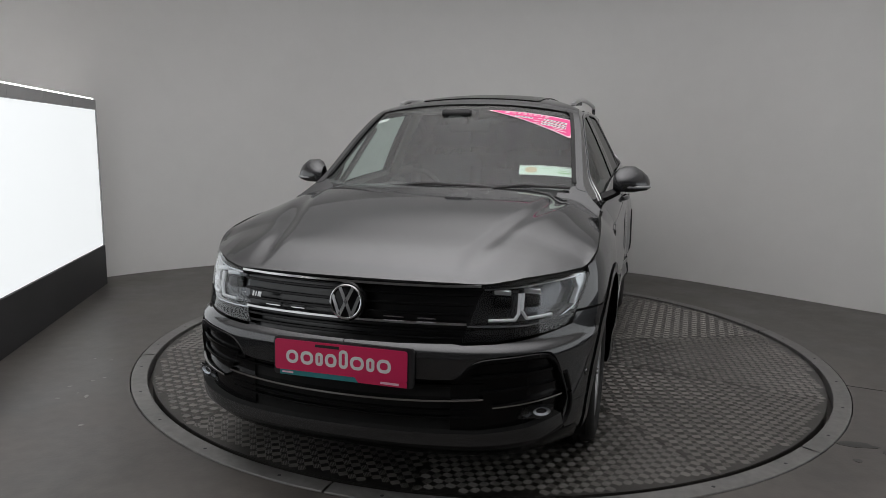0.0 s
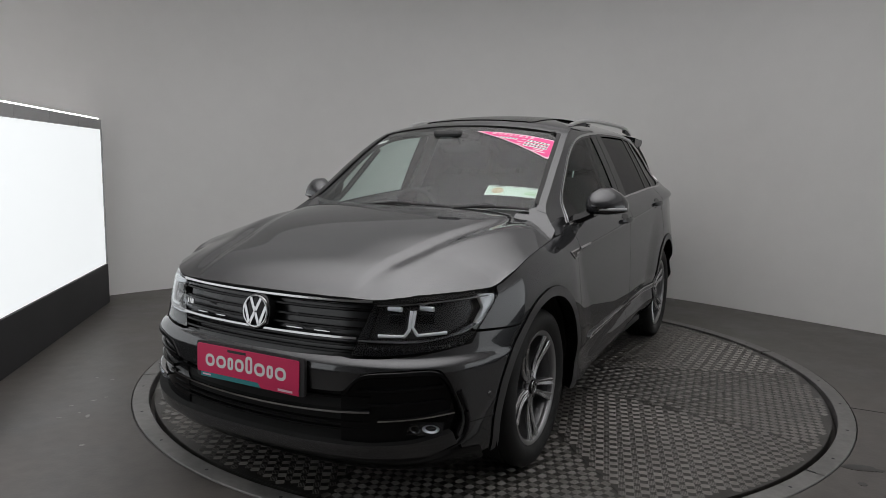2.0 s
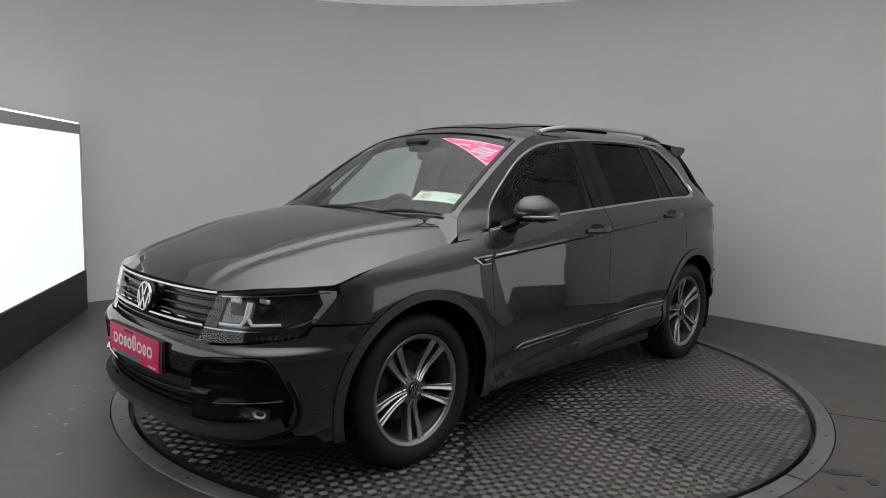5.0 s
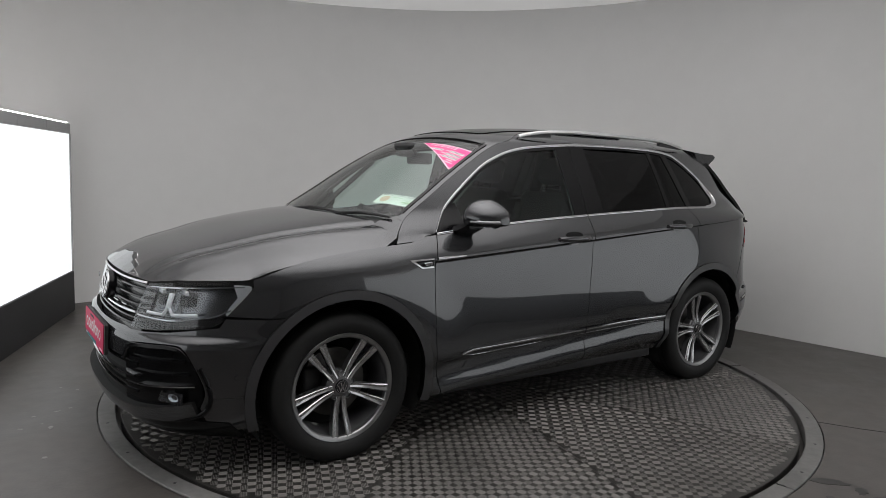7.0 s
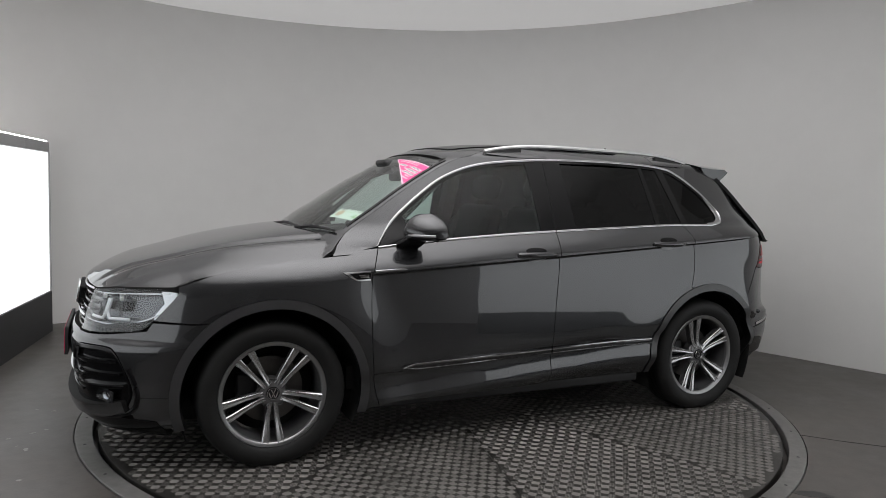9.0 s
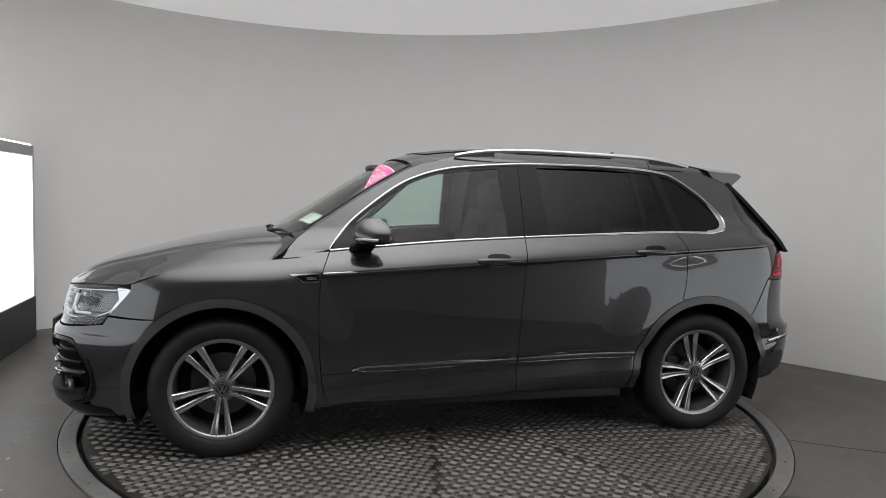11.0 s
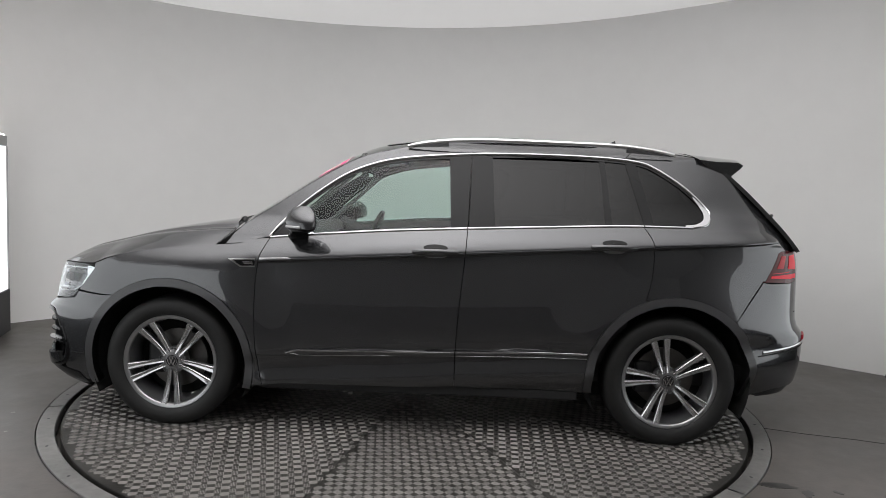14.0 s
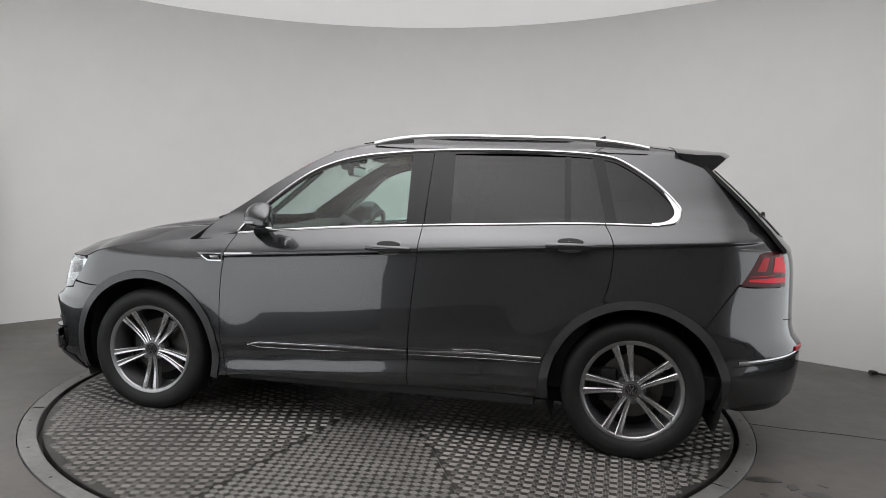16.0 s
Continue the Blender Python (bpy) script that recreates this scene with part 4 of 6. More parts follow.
# ---- wheels
def build_wheel(c, sy):
    w = new("wheel")
    w.parent = car
    w.location = (c[0], 0.745 * sy, c[1])
    w.rotation_euler = (0, 0, 0 if sy > 0 else math.pi)
    R = 0.352
    bm = lathe([(0.252, -0.105), (0.280, -0.118), (0.315, -0.119), (0.338, -0.108), (R - 0.004, -0.09), (R, -0.06), (R, 0.06), (R - 0.004, 0.09), (0.338, 0.108), (0.316, 0.118), (0.30, 0.1195), (0.285, 0.1175), (0.264, 0.110), (0.252, 0.098)], 96)
    t = part("tyre", bm, RUBBER, w, smooth=50)
    for v in t.data.vertices:
        if v.co.z < -0.343:
            v.co.z = -0.343
    for o in (-0.055, -0.02, 0.02, 0.055):
        part("tread_groove", lathe([(R + 0.0004, o - 0.005), (R + 0.0006, o), (R + 0.0004, o + 0.005)], 64), DARK, w)
    part("rim_lip", lathe([(0.250, -0.02), (0.243, 0.06), (0.240, 0.088), (0.243, 0.097), (0.252, 0.101), (0.262, 0.104), (0.266, 0.100), (0.262, 0.09)], 96), RIMLIP, w, "machined silver rim", smooth=50)
    part("rim_barrel", lathe([(0.245, 0.085), (0.236, 0.06), (0.228, 0.0), (0.235, -0.10)], 64), ALLOYGREY, w, smooth=50)
    part("brake_disc", lathe([(0.04, -0.012), (0.168, -0.012), (0.168, -0.03), (0.04, -0.03)], 64), STEEL, w, "steel brake disc", smooth=30)
    part("brake_caliper", box((0.07, -0.05, -0.09), (0.165, 0.012, 0.09), None, 0.015), SATIN, w)
    part("wheel_backing", lathe([(0.001, -0.06), (0.225, -0.06)], 48), DARK, w)
    for k in range(5):
        a0 = radians(-90 + 72 * k + (0 if c[0] > 0 else 22))
        rot = Matrix.Rotation(-a0, 4, "Y")
        bm = bmesh.new()
        dark = bmesh.new()
        for sd in (1, -1):
            # one blade of the twin spoke: narrow at the hub, splaying to the rim
            st = []
            for i in range(9):
                t_ = i / 8
                r = 0.045 + 0.203 * t_
                mid = sd * (0.0135 + 0.0255 * t_ ** 1.1)
                hw = 0.0115 + 0.0085 * t_ - 0.002 * math.sin(math.pi * t_)
                yo = 0.080 + 0.020 * t_ ** 1.5 - 0.016 * math.sin(math.pi * t_) * (1 - t_)
                st.append((r, mid, hw, yo))
            def ring(bmx, r, mid, hw, yo, deep):
                prof = ((-hw, -deep), (-hw, -0.004), (-hw * 0.72, 0.0), (-hw * 0.1, -0.003 * 1), (hw * 0.72, 0.0), (hw, -0.004), (hw, -deep))
                return [bmx.verts.new(rot @ Vector((r, yo + d, mid + o))) for o, d in prof]
            rs = [ring(bm, *q, 0.012) for q in st]
            for a, b in zip(rs, rs[1:]):
                for j in range(6):
                    bm.faces.new((a[j], a[j + 1], b[j + 1], b[j]))
            rd = [[dark.verts.new(rot @ Vector((r, yo + d, mid + o))) for o, d in ((-hw * 0.97, -0.011), (-hw * 0.8, -0.045), (hw * 0.8, -0.045), (hw * 0.97, -0.011))] for r, mid, hw, yo in st]
            for a, b in zip(rd, rd[1:]):
                for j in range(3):
                    dark.faces.new((a[j], a[j + 1], b[j + 1], b[j]))
        part("spoke", bm, ALLOY, w, "machined twin spoke", smooth=25)
        part("spoke_side", dark, ALLOYGREY, w)
        a1 = a0 + radians(36)
        mb = Matrix.Rotation(-a1, 4, "Y") @ Matrix.Translation((0.056, 0, 0))
        part("wheel_bolt", lathe([(0.0001, 0.066), (0.007, 0.066), (0.010, 0.060), (0.0105, 0.04)], 10, m=mb), SATIN, w)
        part("bolt_recess", lathe([(0.0001, 0.052), (0.0145, 0.053), (0.0165, 0.079), (0.0185, 0.079)], 16, m=mb), ALLOYGREY, w)
    part("hub", lathe([(0.0001, 0.078), (0.042, 0.078), (0.066, 0.072), (0.074, 0.06), (0.074, 0.01)], 40), ALLOYGREY, w, smooth=30)
    cap = part("hub_cap", lathe([(0.0001, 0.088), (0.024, 0.0875), (0.029, 0.086), (0.030, 0.083), (0.0335, 0.083), (0.0335, 0.076)], 40), LAMPDARK, w, "round black and chrome hub cap", smooth=30)
    part("hub_cap_ring", lathe([(0.0275, 0.0878), (0.0285, 0.0895), (0.030, 0.0895), (0.031, 0.0878)], 40), CHROME, cap)
    bm = bmesh.new()
    emblem_strokes(bm, 0.0255, 0.0025, lambda u, v: (u, 0.0885, v))
    part("emblem", bm, CHROME, cap)
    for ob in w.children_recursive:
        if ob.name.split(".")[0] not in ("tyre", "tread_groove"):
            ob.data.transform(Matrix.Diagonal((0.962, 1, 0.962, 1)))
    return w


def emblem_strokes(bm, r, thick, place):
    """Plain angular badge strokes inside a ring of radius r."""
    lines = (((-0.42, 0.86), (0.0, -0.02)), ((0.42, 0.86), (0.0, -0.02)), ((-0.88, 0.38), (-0.40, -0.86)), ((-0.40, -0.86), (0.0, 0.02)), ((0.88, 0.38), (0.40, -0.86)), ((0.40, -0.86), (0.0, 0.02)))
    for a, b in lines:
        a, b = Vector(a) * r, Vector(b) * r
        t = (b - a).normalized() * thick
        nn = Vector((-t.y, t.x))
        lo = [bm.verts.new(place(*(p + q))) for p, q in ((a, nn), (a, -nn), (b, -nn), (b, nn))]
        bm.faces.new(lo)
        ext = bmesh.ops.extrude_face_region(bm, geom=[lo[0].link_faces[0]])
        vs = [g for g in ext["geom"] if isinstance(g, bmesh.types.BMVert)]
        for v in vs:
            v.co += Vector(EMB_DIR) * thick * 0.6


EMB_DIR = (0, 1, 0)
for c_ in (WHEEL_F, WHEEL_R):
    for sy_ in (1, -1):
        build_wheel(c_, sy_)


# ---- details of the nose
def lift(p, q, d):
    """p moved by d away from the car's middle, along the skin's plan normal."""
    v = Vector((p[0] * 0.55, p[1], 0)).normalized() if abs(p[0]) < 1.9 else Vector((1, p[1] * 0.25, 0)).normalized()
    return (p[0] + v.x * d, p[1] + v.y * d, p[2])


def ribbon(fn, pts, heights, out, thick, name, mat, parent, label=""):
    """A bar with a rectangular, slightly rounded section lying along the skin: pts (u, z), heights of the bar, standing out by thick."""
    bm = bmesh.new()
    rows = []
    e = 1e-3
    n = len(pts)
    for i, ((u, z), h) in enumerate(zip(pts, heights)):
        nn = (Vector(fn(u + e, z)) - Vector(fn(u - e, z))).cross(Vector(fn(u, z + e)) - Vector(fn(u, z - e))).normalized()
        lo, hi = Vector(fn(u, z - h / 2)), Vector(fn(u, z + h / 2))
        nn = Vector((nn.x, nn.y, nn.z))
        rows.append([bm.verts.new(v) for v in (lo + nn * (out - thick), lo + nn * (out - thick * 0.15), lo.lerp(hi, 0.2) + nn * out, lo.lerp(hi, 0.8) + nn * out, hi + nn * (out - thick * 0.15), hi + nn * (out - thick))])
    for a, b in zip(rows, rows[1:]):
        for k in range(6):
            bm.faces.new((a[k], a[(k + 1) % 6], b[(k + 1) % 6], b[k]))
    bm.faces.new(rows[0])
    bm.faces.new(rows[-1][::-1])
    return part(name, bm, mat, parent, label, smooth=40)


def span(a, b, n=24):
    return list(np.linspace(a, b, n))


def rounded_rect(w, h, r, n=5):
    out = []
    for cx, cy, a0 in ((w / 2 - r, h / 2 - r, 0), (-w / 2 + r, h / 2 - r, 90), (-w / 2 + r, -h / 2 + r, 180), (w / 2 - r, -h / 2 + r, 270)):
        for k in range(n + 1):
            a = radians(a0 + 90 * k / n)
            out.append((cx + r * math.cos(a), cy + r * math.sin(a)))
    return out


def slab(outline, thick, m, bm=None):
    """A flat plate with the given outline in its own x, y and thickness along z."""
    bm = bm or bmesh.new()
    lo = [bm.verts.new(m @ Vector((x, y, 0))) for x, y in outline]
    hi = [bm.verts.new(m @ Vector((x, y, thick))) for x, y in outline]
    bm.faces.new(lo[::-1])
    bm.faces.new(hi)
    n = len(lo)
    for k in range(n):
        bm.faces.new((lo[k], lo[(k + 1) % n], hi[(k + 1) % n], hi[k]))
    return bm


def gs(y):
    return math.copysign(s_front(abs(y)), y)


def build_grille():
    g = new("radiator_grille")
    g.parent = car
    def bar(z0, h, out, mat, label, w0, name, breaks=((-1, 1),), dz=0.004, thick=0.03):
        for a, b in breaks:
            ys = span(a * w0, b * w0, 26)
            ribbon(skin, [(gs(y), z0 + dz * (abs(y) / 0.5) ** 2) for y in ys], [h] * 26, out, thick, name, mat, g, label)
    bar(0.820, 0.013, 0.004, CHROME, "chrome grille bar", 0.505, "chrome_bar")
    bar(0.690, 0.013, 0.004, CHROME, "chrome grille bar", 0.452, "chrome_bar")
    for z0, w0 in ((0.792, 0.495), (0.756, 0.48), (0.722, 0.465)):
        bar(z0, 0.011, -0.012, BLACK, "gloss black slat", w0, "slat")
    for z0, w0 in ((0.664, 0.445), (0.640, 0.438)):
        bar(z0, 0.012, -0.006, BLACK, "gloss black slat", w0, "slat")
    for a, b in ((-0.36, -0.29), (-0.24, -0.18), (0.14, 0.22), (0.27, 0.34)):
        ribbon(skin, [(gs(y), 0.708) for y in span(a, b, 6)], [0.003, 0.006, 0.006, 0.006, 0.006, 0.003], -0.002, 0.012, "chrome_accent", CHROME, g)
    # round badge
    em = new("round_badge")
    em.parent = g
    M = pose(2.188, 0, 0.750, 0, 0, 0) @ Matrix.Rotation(radians(-8), 4, "Y")
    Q = M @ Matrix(((0, 0, 1, 0), (1, 0, 0, 0), (0, 1, 0, 0), (0, 0, 0, 1)))
    bm = lathe([(0.0001, 0.010), (0.045, 0.009), (0.054, 0.006), (0.068, 0.003), (0.071, -0.006), (0.071, -0.03)], 48, "Z", Q)
    part("badge_disc", bm, BLACK, em, "gloss black badge disc", smooth=40)
    part("badge_ring", lathe([(0.0545, 0.004), (0.056, 0.0115), (0.060, 0.0125), (0.0645, 0.010), (0.0655, 0.003)], 48, "Z", Q), CHROME, em, "chrome badge ring", smooth=40)
    bm = bmesh.new()
    global EMB_DIR
    EMB_DIR = tuple((Q.to_3x3() @ Vector((0, 0, 1))).normalized())
    emblem_strokes(bm, 0.060, 0.0062, lambda u, v: Q @ Vector((u, v, 0.0085)))
    part("badge_strokes", bm, CHROME, em, "chrome chevron strokes", smooth=30)
    # slanted line badge
    p = Vector(front(-0.395, 0.745))
    B = Matrix.Translation(p + Vector((0.012, 0, 0))) @ Matrix.Rotation(radians(-14), 4, "Z") @ Matrix(((0, 0, 1, 0), (1, 0, 0, 0), (0, 1, 0, 0), (0, 0, 0, 1)))
    for o, w in ((-0.022, 0.012), (-0.008, 0.010), (0.010, 0.022)):
        part("line_badge", slab([(o - w / 2, -0.010), (o + w / 2 - 0.003, -0.010), (o + w / 2 + 0.003, 0.010), (o - w / 2 + 0.006, 0.010)], 0.004, B), CHROME, g, "small slanted chrome badge")


def build_headlight(sy):
    M = Matrix.Diagonal((1, sy, 1, 1))
    def put(ob):
        if sy < 0:
            ob.data.transform(M)
            ob.data.flip_normals()
        return ob
    h = new("headlight")
    h.parent = car
    out = hl_outline()
    lens = put(surface_panel("lens", out, skin, LENS, h, 0.03, 0.01, 0.003, offset=0.001, label="clear headlight lens"))
    lens.visible_shadow = False
    put(surface_panel("housing", out, skin, LAMPHOUSE, h, 0.03, 0.0, 0.004, offset=-0.055, label="black lamp housing"))
    edge = inset_polygon(out, 0.003)
    # dark lower bezel with its row of ribs
    low = [(s_front(0.425), 0.628), (s_front(0.55), 0.632), (s_front(0.68), 0.645), (s_of_x(1.93), 0.666), (s_of_x(1.875), 0.70), (s_of_x(1.90), 0.712), (s_front(0.72), 0.690), (s_front(0.6), 0.676), (s_front(0.452), 0.672)]
    put(surface_panel("lower_bezel", low, skin, BLACK, h, 0.03, 0.03, 0.003, offset=-0.006, label="gloss black ribbed bezel"))
    for k in range(16):
        s = s_front(0.47) + (s_of_x(1.95) - s_front(0.47)) * k / 15
        p = Vector(skin(s, 0.653 + 0.012 * (k / 15) ** 2))
        put(part("rib", box(p - Vector((0.020, 0.006, 0.008)), p + Vector((-0.006, 0.006, 0.008)), None, 0.002), LAMPDARK, h))
    ss = span(s_front(0.455), s_of_x(1.855), 26)
    put(ribbon(skin, [(s, 0.684 + 0.055 * max(0, (i - 13) / 12) ** 2.2) for i, s in enumerate(ss)], [0.009] * 26, -0.008, 0.03, "lower_chrome_bar", CHROME, h, "chrome lamp bar"))
    ss = span(s_front(0.52), s_of_x(1.80), 22)
    put(ribbon(skin, [(s, 0.814 + 0.022 * (i / 21)) for i, s in enumerate(ss)], [0.008] * 22, -0.012, 0.03, "upper_chrome_bar", CHROME, h, "chrome lamp bar"))
    # outer chrome flank
    fl = ease([(s_of_x(1.845), 0.845), (s_of_x(1.785), 0.842), (s_of_x(1.775), 0.828), (s_of_x(1.80), 0.775), (s_of_x(1.86), 0.716), (s_of_x(1.875), 0.73), (s_of_x(1.83), 0.79)], 3)
    put(surface_panel("outer_reflector", fl, skin, LAMPIN, h, 0.03, 0.02, 0, offset=-0.012, label="bright side reflector"))
    # two projector modules with bracket-shaped light bars
    for y0, y1, kind in ((0.545, 0.635, 0), (0.665, 0.745, 1)):
        ym = (y0 + y1) / 2
        c = Vector(front(ym, 0.76))
        nrm = Vector((0.88, 0.47 * (1 if ym > 0.6 else 0.6), 0)).normalized()
        T = Matrix.Translation(c - nrm * 0.035) @ nrm.to_track_quat("Z", "Y").to_matrix().to_4x4()
        pr = put(part("projector", box((-0.030, -0.022, -0.02), (0.030, 0.024, 0.010), T, 0.008), BLACK, h, "dark square projector lamp", smooth=40))
        pts = ([(y0 - 0.012, 0.704), (y1 - 0.006, 0.704), (y1 + 0.010, 0.725), (y1 + 0.020, 0.795)] if kind == 0 else [(y0 + 0.003, 0.795), (y0 - 0.008, 0.735), (y0 + 0.008, 0.707), (y1 + 0.012, 0.711)])
        run = []
        for a, b in zip(pts, pts[1:]):
            run += [(a[0] + (b[0] - a[0]) * t, a[1] + (b[1] - a[1]) * t) for t in np.linspace(0, 1, 7)[:-1]]
        run.append(pts[-1])
        q = [Vector(front(y, z)) - Vector((0.85, 0.4, 0)).normalized() * 0.012 for y, z in run]
        put(part("light_bar", sweep(q, 0.0065, 8), LEDWHITE, h, "white bracket-shaped light bar", smooth=60))
        mid = Vector(front(ym, 0.800)) - Vector((0.85, 0.4, 0)).normalized() * 0.02
        put(part("upper_reflector", box(mid - Vector((0.012, 0.03, 0.010)), mid + Vector((0.004, 0.03, 0.008)), None, 0.004), LAMPIN, h))


def build_nose():
    build_grille()
    for sy in (1, -1):
        build_headlight(sy)
    # lower grille: chrome line and slats
    lower = new("lower_intake")
    lower.parent = car
    ys = span(-0.515, 0.515, 40)
    ribbon(skin, [(gs(y), 0.412 + 0.018 * (abs(y) / 0.5) ** 2) for y in ys], [0.012] * 40, -0.002, 0.05, "chrome_bar", CHROME, lower, "thin chrome bar")
    for z0 in (0.465, 0.370, 0.345):
        ribbon(skin, [(gs(y), z0 + 0.014 * (abs(y) / 0.5) ** 2) for y in ys], [0.012] * 40, -0.016, 0.04, "slat", BLACK, lower, "gloss black slat")
    for k in range(11):
        y = -0.40 + 0.08 * k
        p = front(y, 0.45)
        part("mesh_upright", box((p[0] - 0.055, y - 0.002, 0.43), (p[0] - 0.042, y + 0.002, 0.50)), SATIN, lower)
    part("radar_sensor", box((2.17, -0.10, 0.425), (2.20, -0.02, 0.475), None, 0.006), SATIN, lower)
    for sy in (1, -1):
        it = new("corner_intake_trim")
        it.parent = car
        def rib(pts, h, out, thick, name, mat, label=""):
            return ribbon(skin, [(sy * s_front(y), z) for y, z in pts], [h] * len(pts), out, thick, name, mat, it, label)
        n = 14
        rib([(0.545 + (0.765 - 0.545) * k / n, 0.402 + 0.020 * k / n) for k in range(n + 1)], 0.009, 0.004, 0.03, "chrome_strip", CHROME, "thin chrome strip over the fog lamp")
        rib([(0.47 + (0.74 - 0.47) * k / n, 0.505 + 0.018 * k / n) for k in range(n + 1)], 0.016, -0.006, 0.03, "fin", BLACK, "gloss black fin")
        rib([(0.50 + (0.75 - 0.50) * k / n, 0.452 + 0.016 * k / n) for k in range(n + 1)], 0.012, -0.006, 0.03, "fin", BLACK, "gloss black fin")
        # frame round the opening
        loop = ease([(0.425, 0.500), (0.462, 0.545), (0.51, 0.568), (0.61, 0.578), (0.70, 0.581), (0.738, 0.560), (0.764, 0.49), (0.782, 0.40), (0.772, 0.345)], 5)
        ribbon(skin, [(sy * s_front(y), z) for y, z in loop], [0.022] * len(loop), 0.004, 0.04, "intake_frame", BLACK, it, "gloss black intake frame")
        blade = ease([(0.775, 0.50), (0.790, 0.43), (0.795, 0.36), (0.775, 0.30), (0.70, 0.275)], 5)
        q = [Vector(front(y, z)) + Vector((0.3, 0.95, 0)) * 0.001 for y, z in blade]
        part("side_blade", sweep([(p.x, p.y * sy, p.z) for p in q], 0.012, 8, flat=0.7), BLACK, it, "gloss black side blade", smooth=60)
        # fog lamp
        c = Vector(front(0.69, 0.370))
        fp = new("fog_lamp")
        fp.parent = car
        nrm = Vector((0.90, 0.40 * sy, 0)).normalized()
        T = Matrix.Translation((c.x - 0.012, c.y * sy, c.z)) @ nrm.to_track_quat("Z", "Y").to_matrix().to_4x4()
        R = Matrix.Rotation(0, 4, "Z")
        part("fog_housing", slab([(-0.09, -0.028), (0.06, -0.028), (0.065, 0.022), (-0.06, 0.024)], 0.006, T @ Matrix.Translation((0, 0, -0.01)) @ Matrix.Diagonal((sy, 1, 1, 1))), LAMPDARK, fp)
        part("fog_reflector", lathe([(0.0001, -0.006), (0.012, -0.004), (0.017, 0.003), (0.019, 0.004)], 20, "Z", T @ Matrix.Translation((0.018 * sy, 0, 0)) @ Matrix.Diagonal((1.7, 0.85, 1, 1))), LAMPIN, fp, "bright reflector bowl", smooth=30)
        part("fog_reflector", lathe([(0.0001, -0.006), (0.010, -0.004), (0.016, 0.003), (0.018, 0.004)], 20, "Z", T @ Matrix.Translation((-0.038 * sy, -0.004, 0)) @ Matrix.Diagonal((1.1, 0.8, 1, 1))), LAMPHOUSE, fp, "bright reflector bowl", smooth=30)
        ln = part("fog_lens", slab([(-0.075, -0.024), (0.055, -0.024), (0.058, 0.02), (-0.055, 0.02)], 0.003, T @ Matrix.Translation((0, 0, 0.006)) @ Matrix.Diagonal((sy, 1, 1, 1))), LENS, fp)
        ln.visible_shadow = False
        # parking sensors and bumper seam
        for x, z in ((1.83, 0.462), (-1.85, 0.60)):
            p = Vector(side(x, z))
            T = Matrix.Translation((p.x, p.y * sy, p.z)) @ Vector((0.15, 0.98 * sy, 0)).to_track_quat("Z", "Y").to_matrix().to_4x4()
            part("parking_sensor", lathe([(0.0001, 0.0025), (0.009, 0.002), (0.0105, 0.0), (0.012, 0.0), (0.0125, 0.002), (0.0135, -0.003)], 18, "Z", T), PAINT, car, smooth=30)
        ribbon(skin, [(sy * s_of_x(x), 0.370 + 0.012 * (1.94 - x)) for x in span(1.94, 1.79, 10)], [0.004] * 10, 0.0006, 0.01, "bumper_seam", DARK, car)
    # licence plate panel with its holder; marks as plain shapes
    hold = new("number_plate")
    hold.parent = car
    Z = Matrix.Translation((2.243, 0, 0.540)) @ Matrix.Rotation(radians(-2), 4, "Y") @ Matrix(((0, 0, 1, 0), (1, 0, 0, 0), (0, 1, 0, 0), (0, 0, 0, 1)))
    part("holder", slab(rounded_rect(0.548, 0.142, 0.012), 0.014, Z @ Matrix.Translation((0.004, 0.0, -0.012))), SATIN, hold, "black plastic plate holder")
    part("panel", slab(rounded_rect(0.52, 0.114, 0.010), 0.003, Z @ Matrix.Translation((-0.004, 0.006, 0.0035))), PINK, hold, "bright pink panel")
    part("lower_strip", slab([(-0.245, -0.070), (0.07, -0.070), (0.055, -0.0515), (-0.245, -0.0515)], 0.002, Z @ Matrix.Translation((0, 0, 0.0028))), TEAL, hold, "teal lower strip")
    part("lower_strip", slab([(0.07, -0.070), (0.255, -0.070), (0.255, -0.0515), (0.055, -0.0515)], 0.002, Z @ Matrix.Translation((0, 0, 0.0028))), PINK, hold)
    part("small_mark", slab([(0.155, -0.064), (0.225, -0.064), (0.225, -0.056), (0.155, -0.056)], 0.001, Z @ Matrix.Translation((0, 0, 0.005))), PALEPINK, hold)
    part("small_mark", slab([(-0.235, -0.063), (-0.19, -0.063), (-0.19, -0.057), (-0.235, -0.057)], 0.001, Z @ Matrix.Translation((0, 0, 0.005))), PALEPINK, hold)
    part("small_mark", slab([(-0.10, 0.045), (-0.005, 0.045), (-0.005, 0.055), (-0.10, 0.055)], 0.001, Z @ Matrix.Translation((0, 0, 0.0068))), INK, hold)
    x = -0.218
    for w, hgt in ((0.050, 0.05), (0.052, 0.05), (0.030, 0.05), (0.046, 0.05), (0.036, 0.068), (0.054, 0.05), (0.032, 0.05), (0.054, 0.05)):
        ring = bmesh.new()
        T = Z @ Matrix.Translation((x + w / 2, -0.024 + hgt / 2, 0.0066))
        o, i_ = rounded_rect(w, hgt, min(w, hgt) * 0.45), rounded_rect(w - 0.024, hgt - 0.024, (min(w, hgt) - 0.024) * 0.45)
        a = [ring.verts.new(T @ Vector((*p, 0.0008))) for p in o]
        b = [ring.verts.new(T @ Vector((*p, 0.0008))) for p in i_]
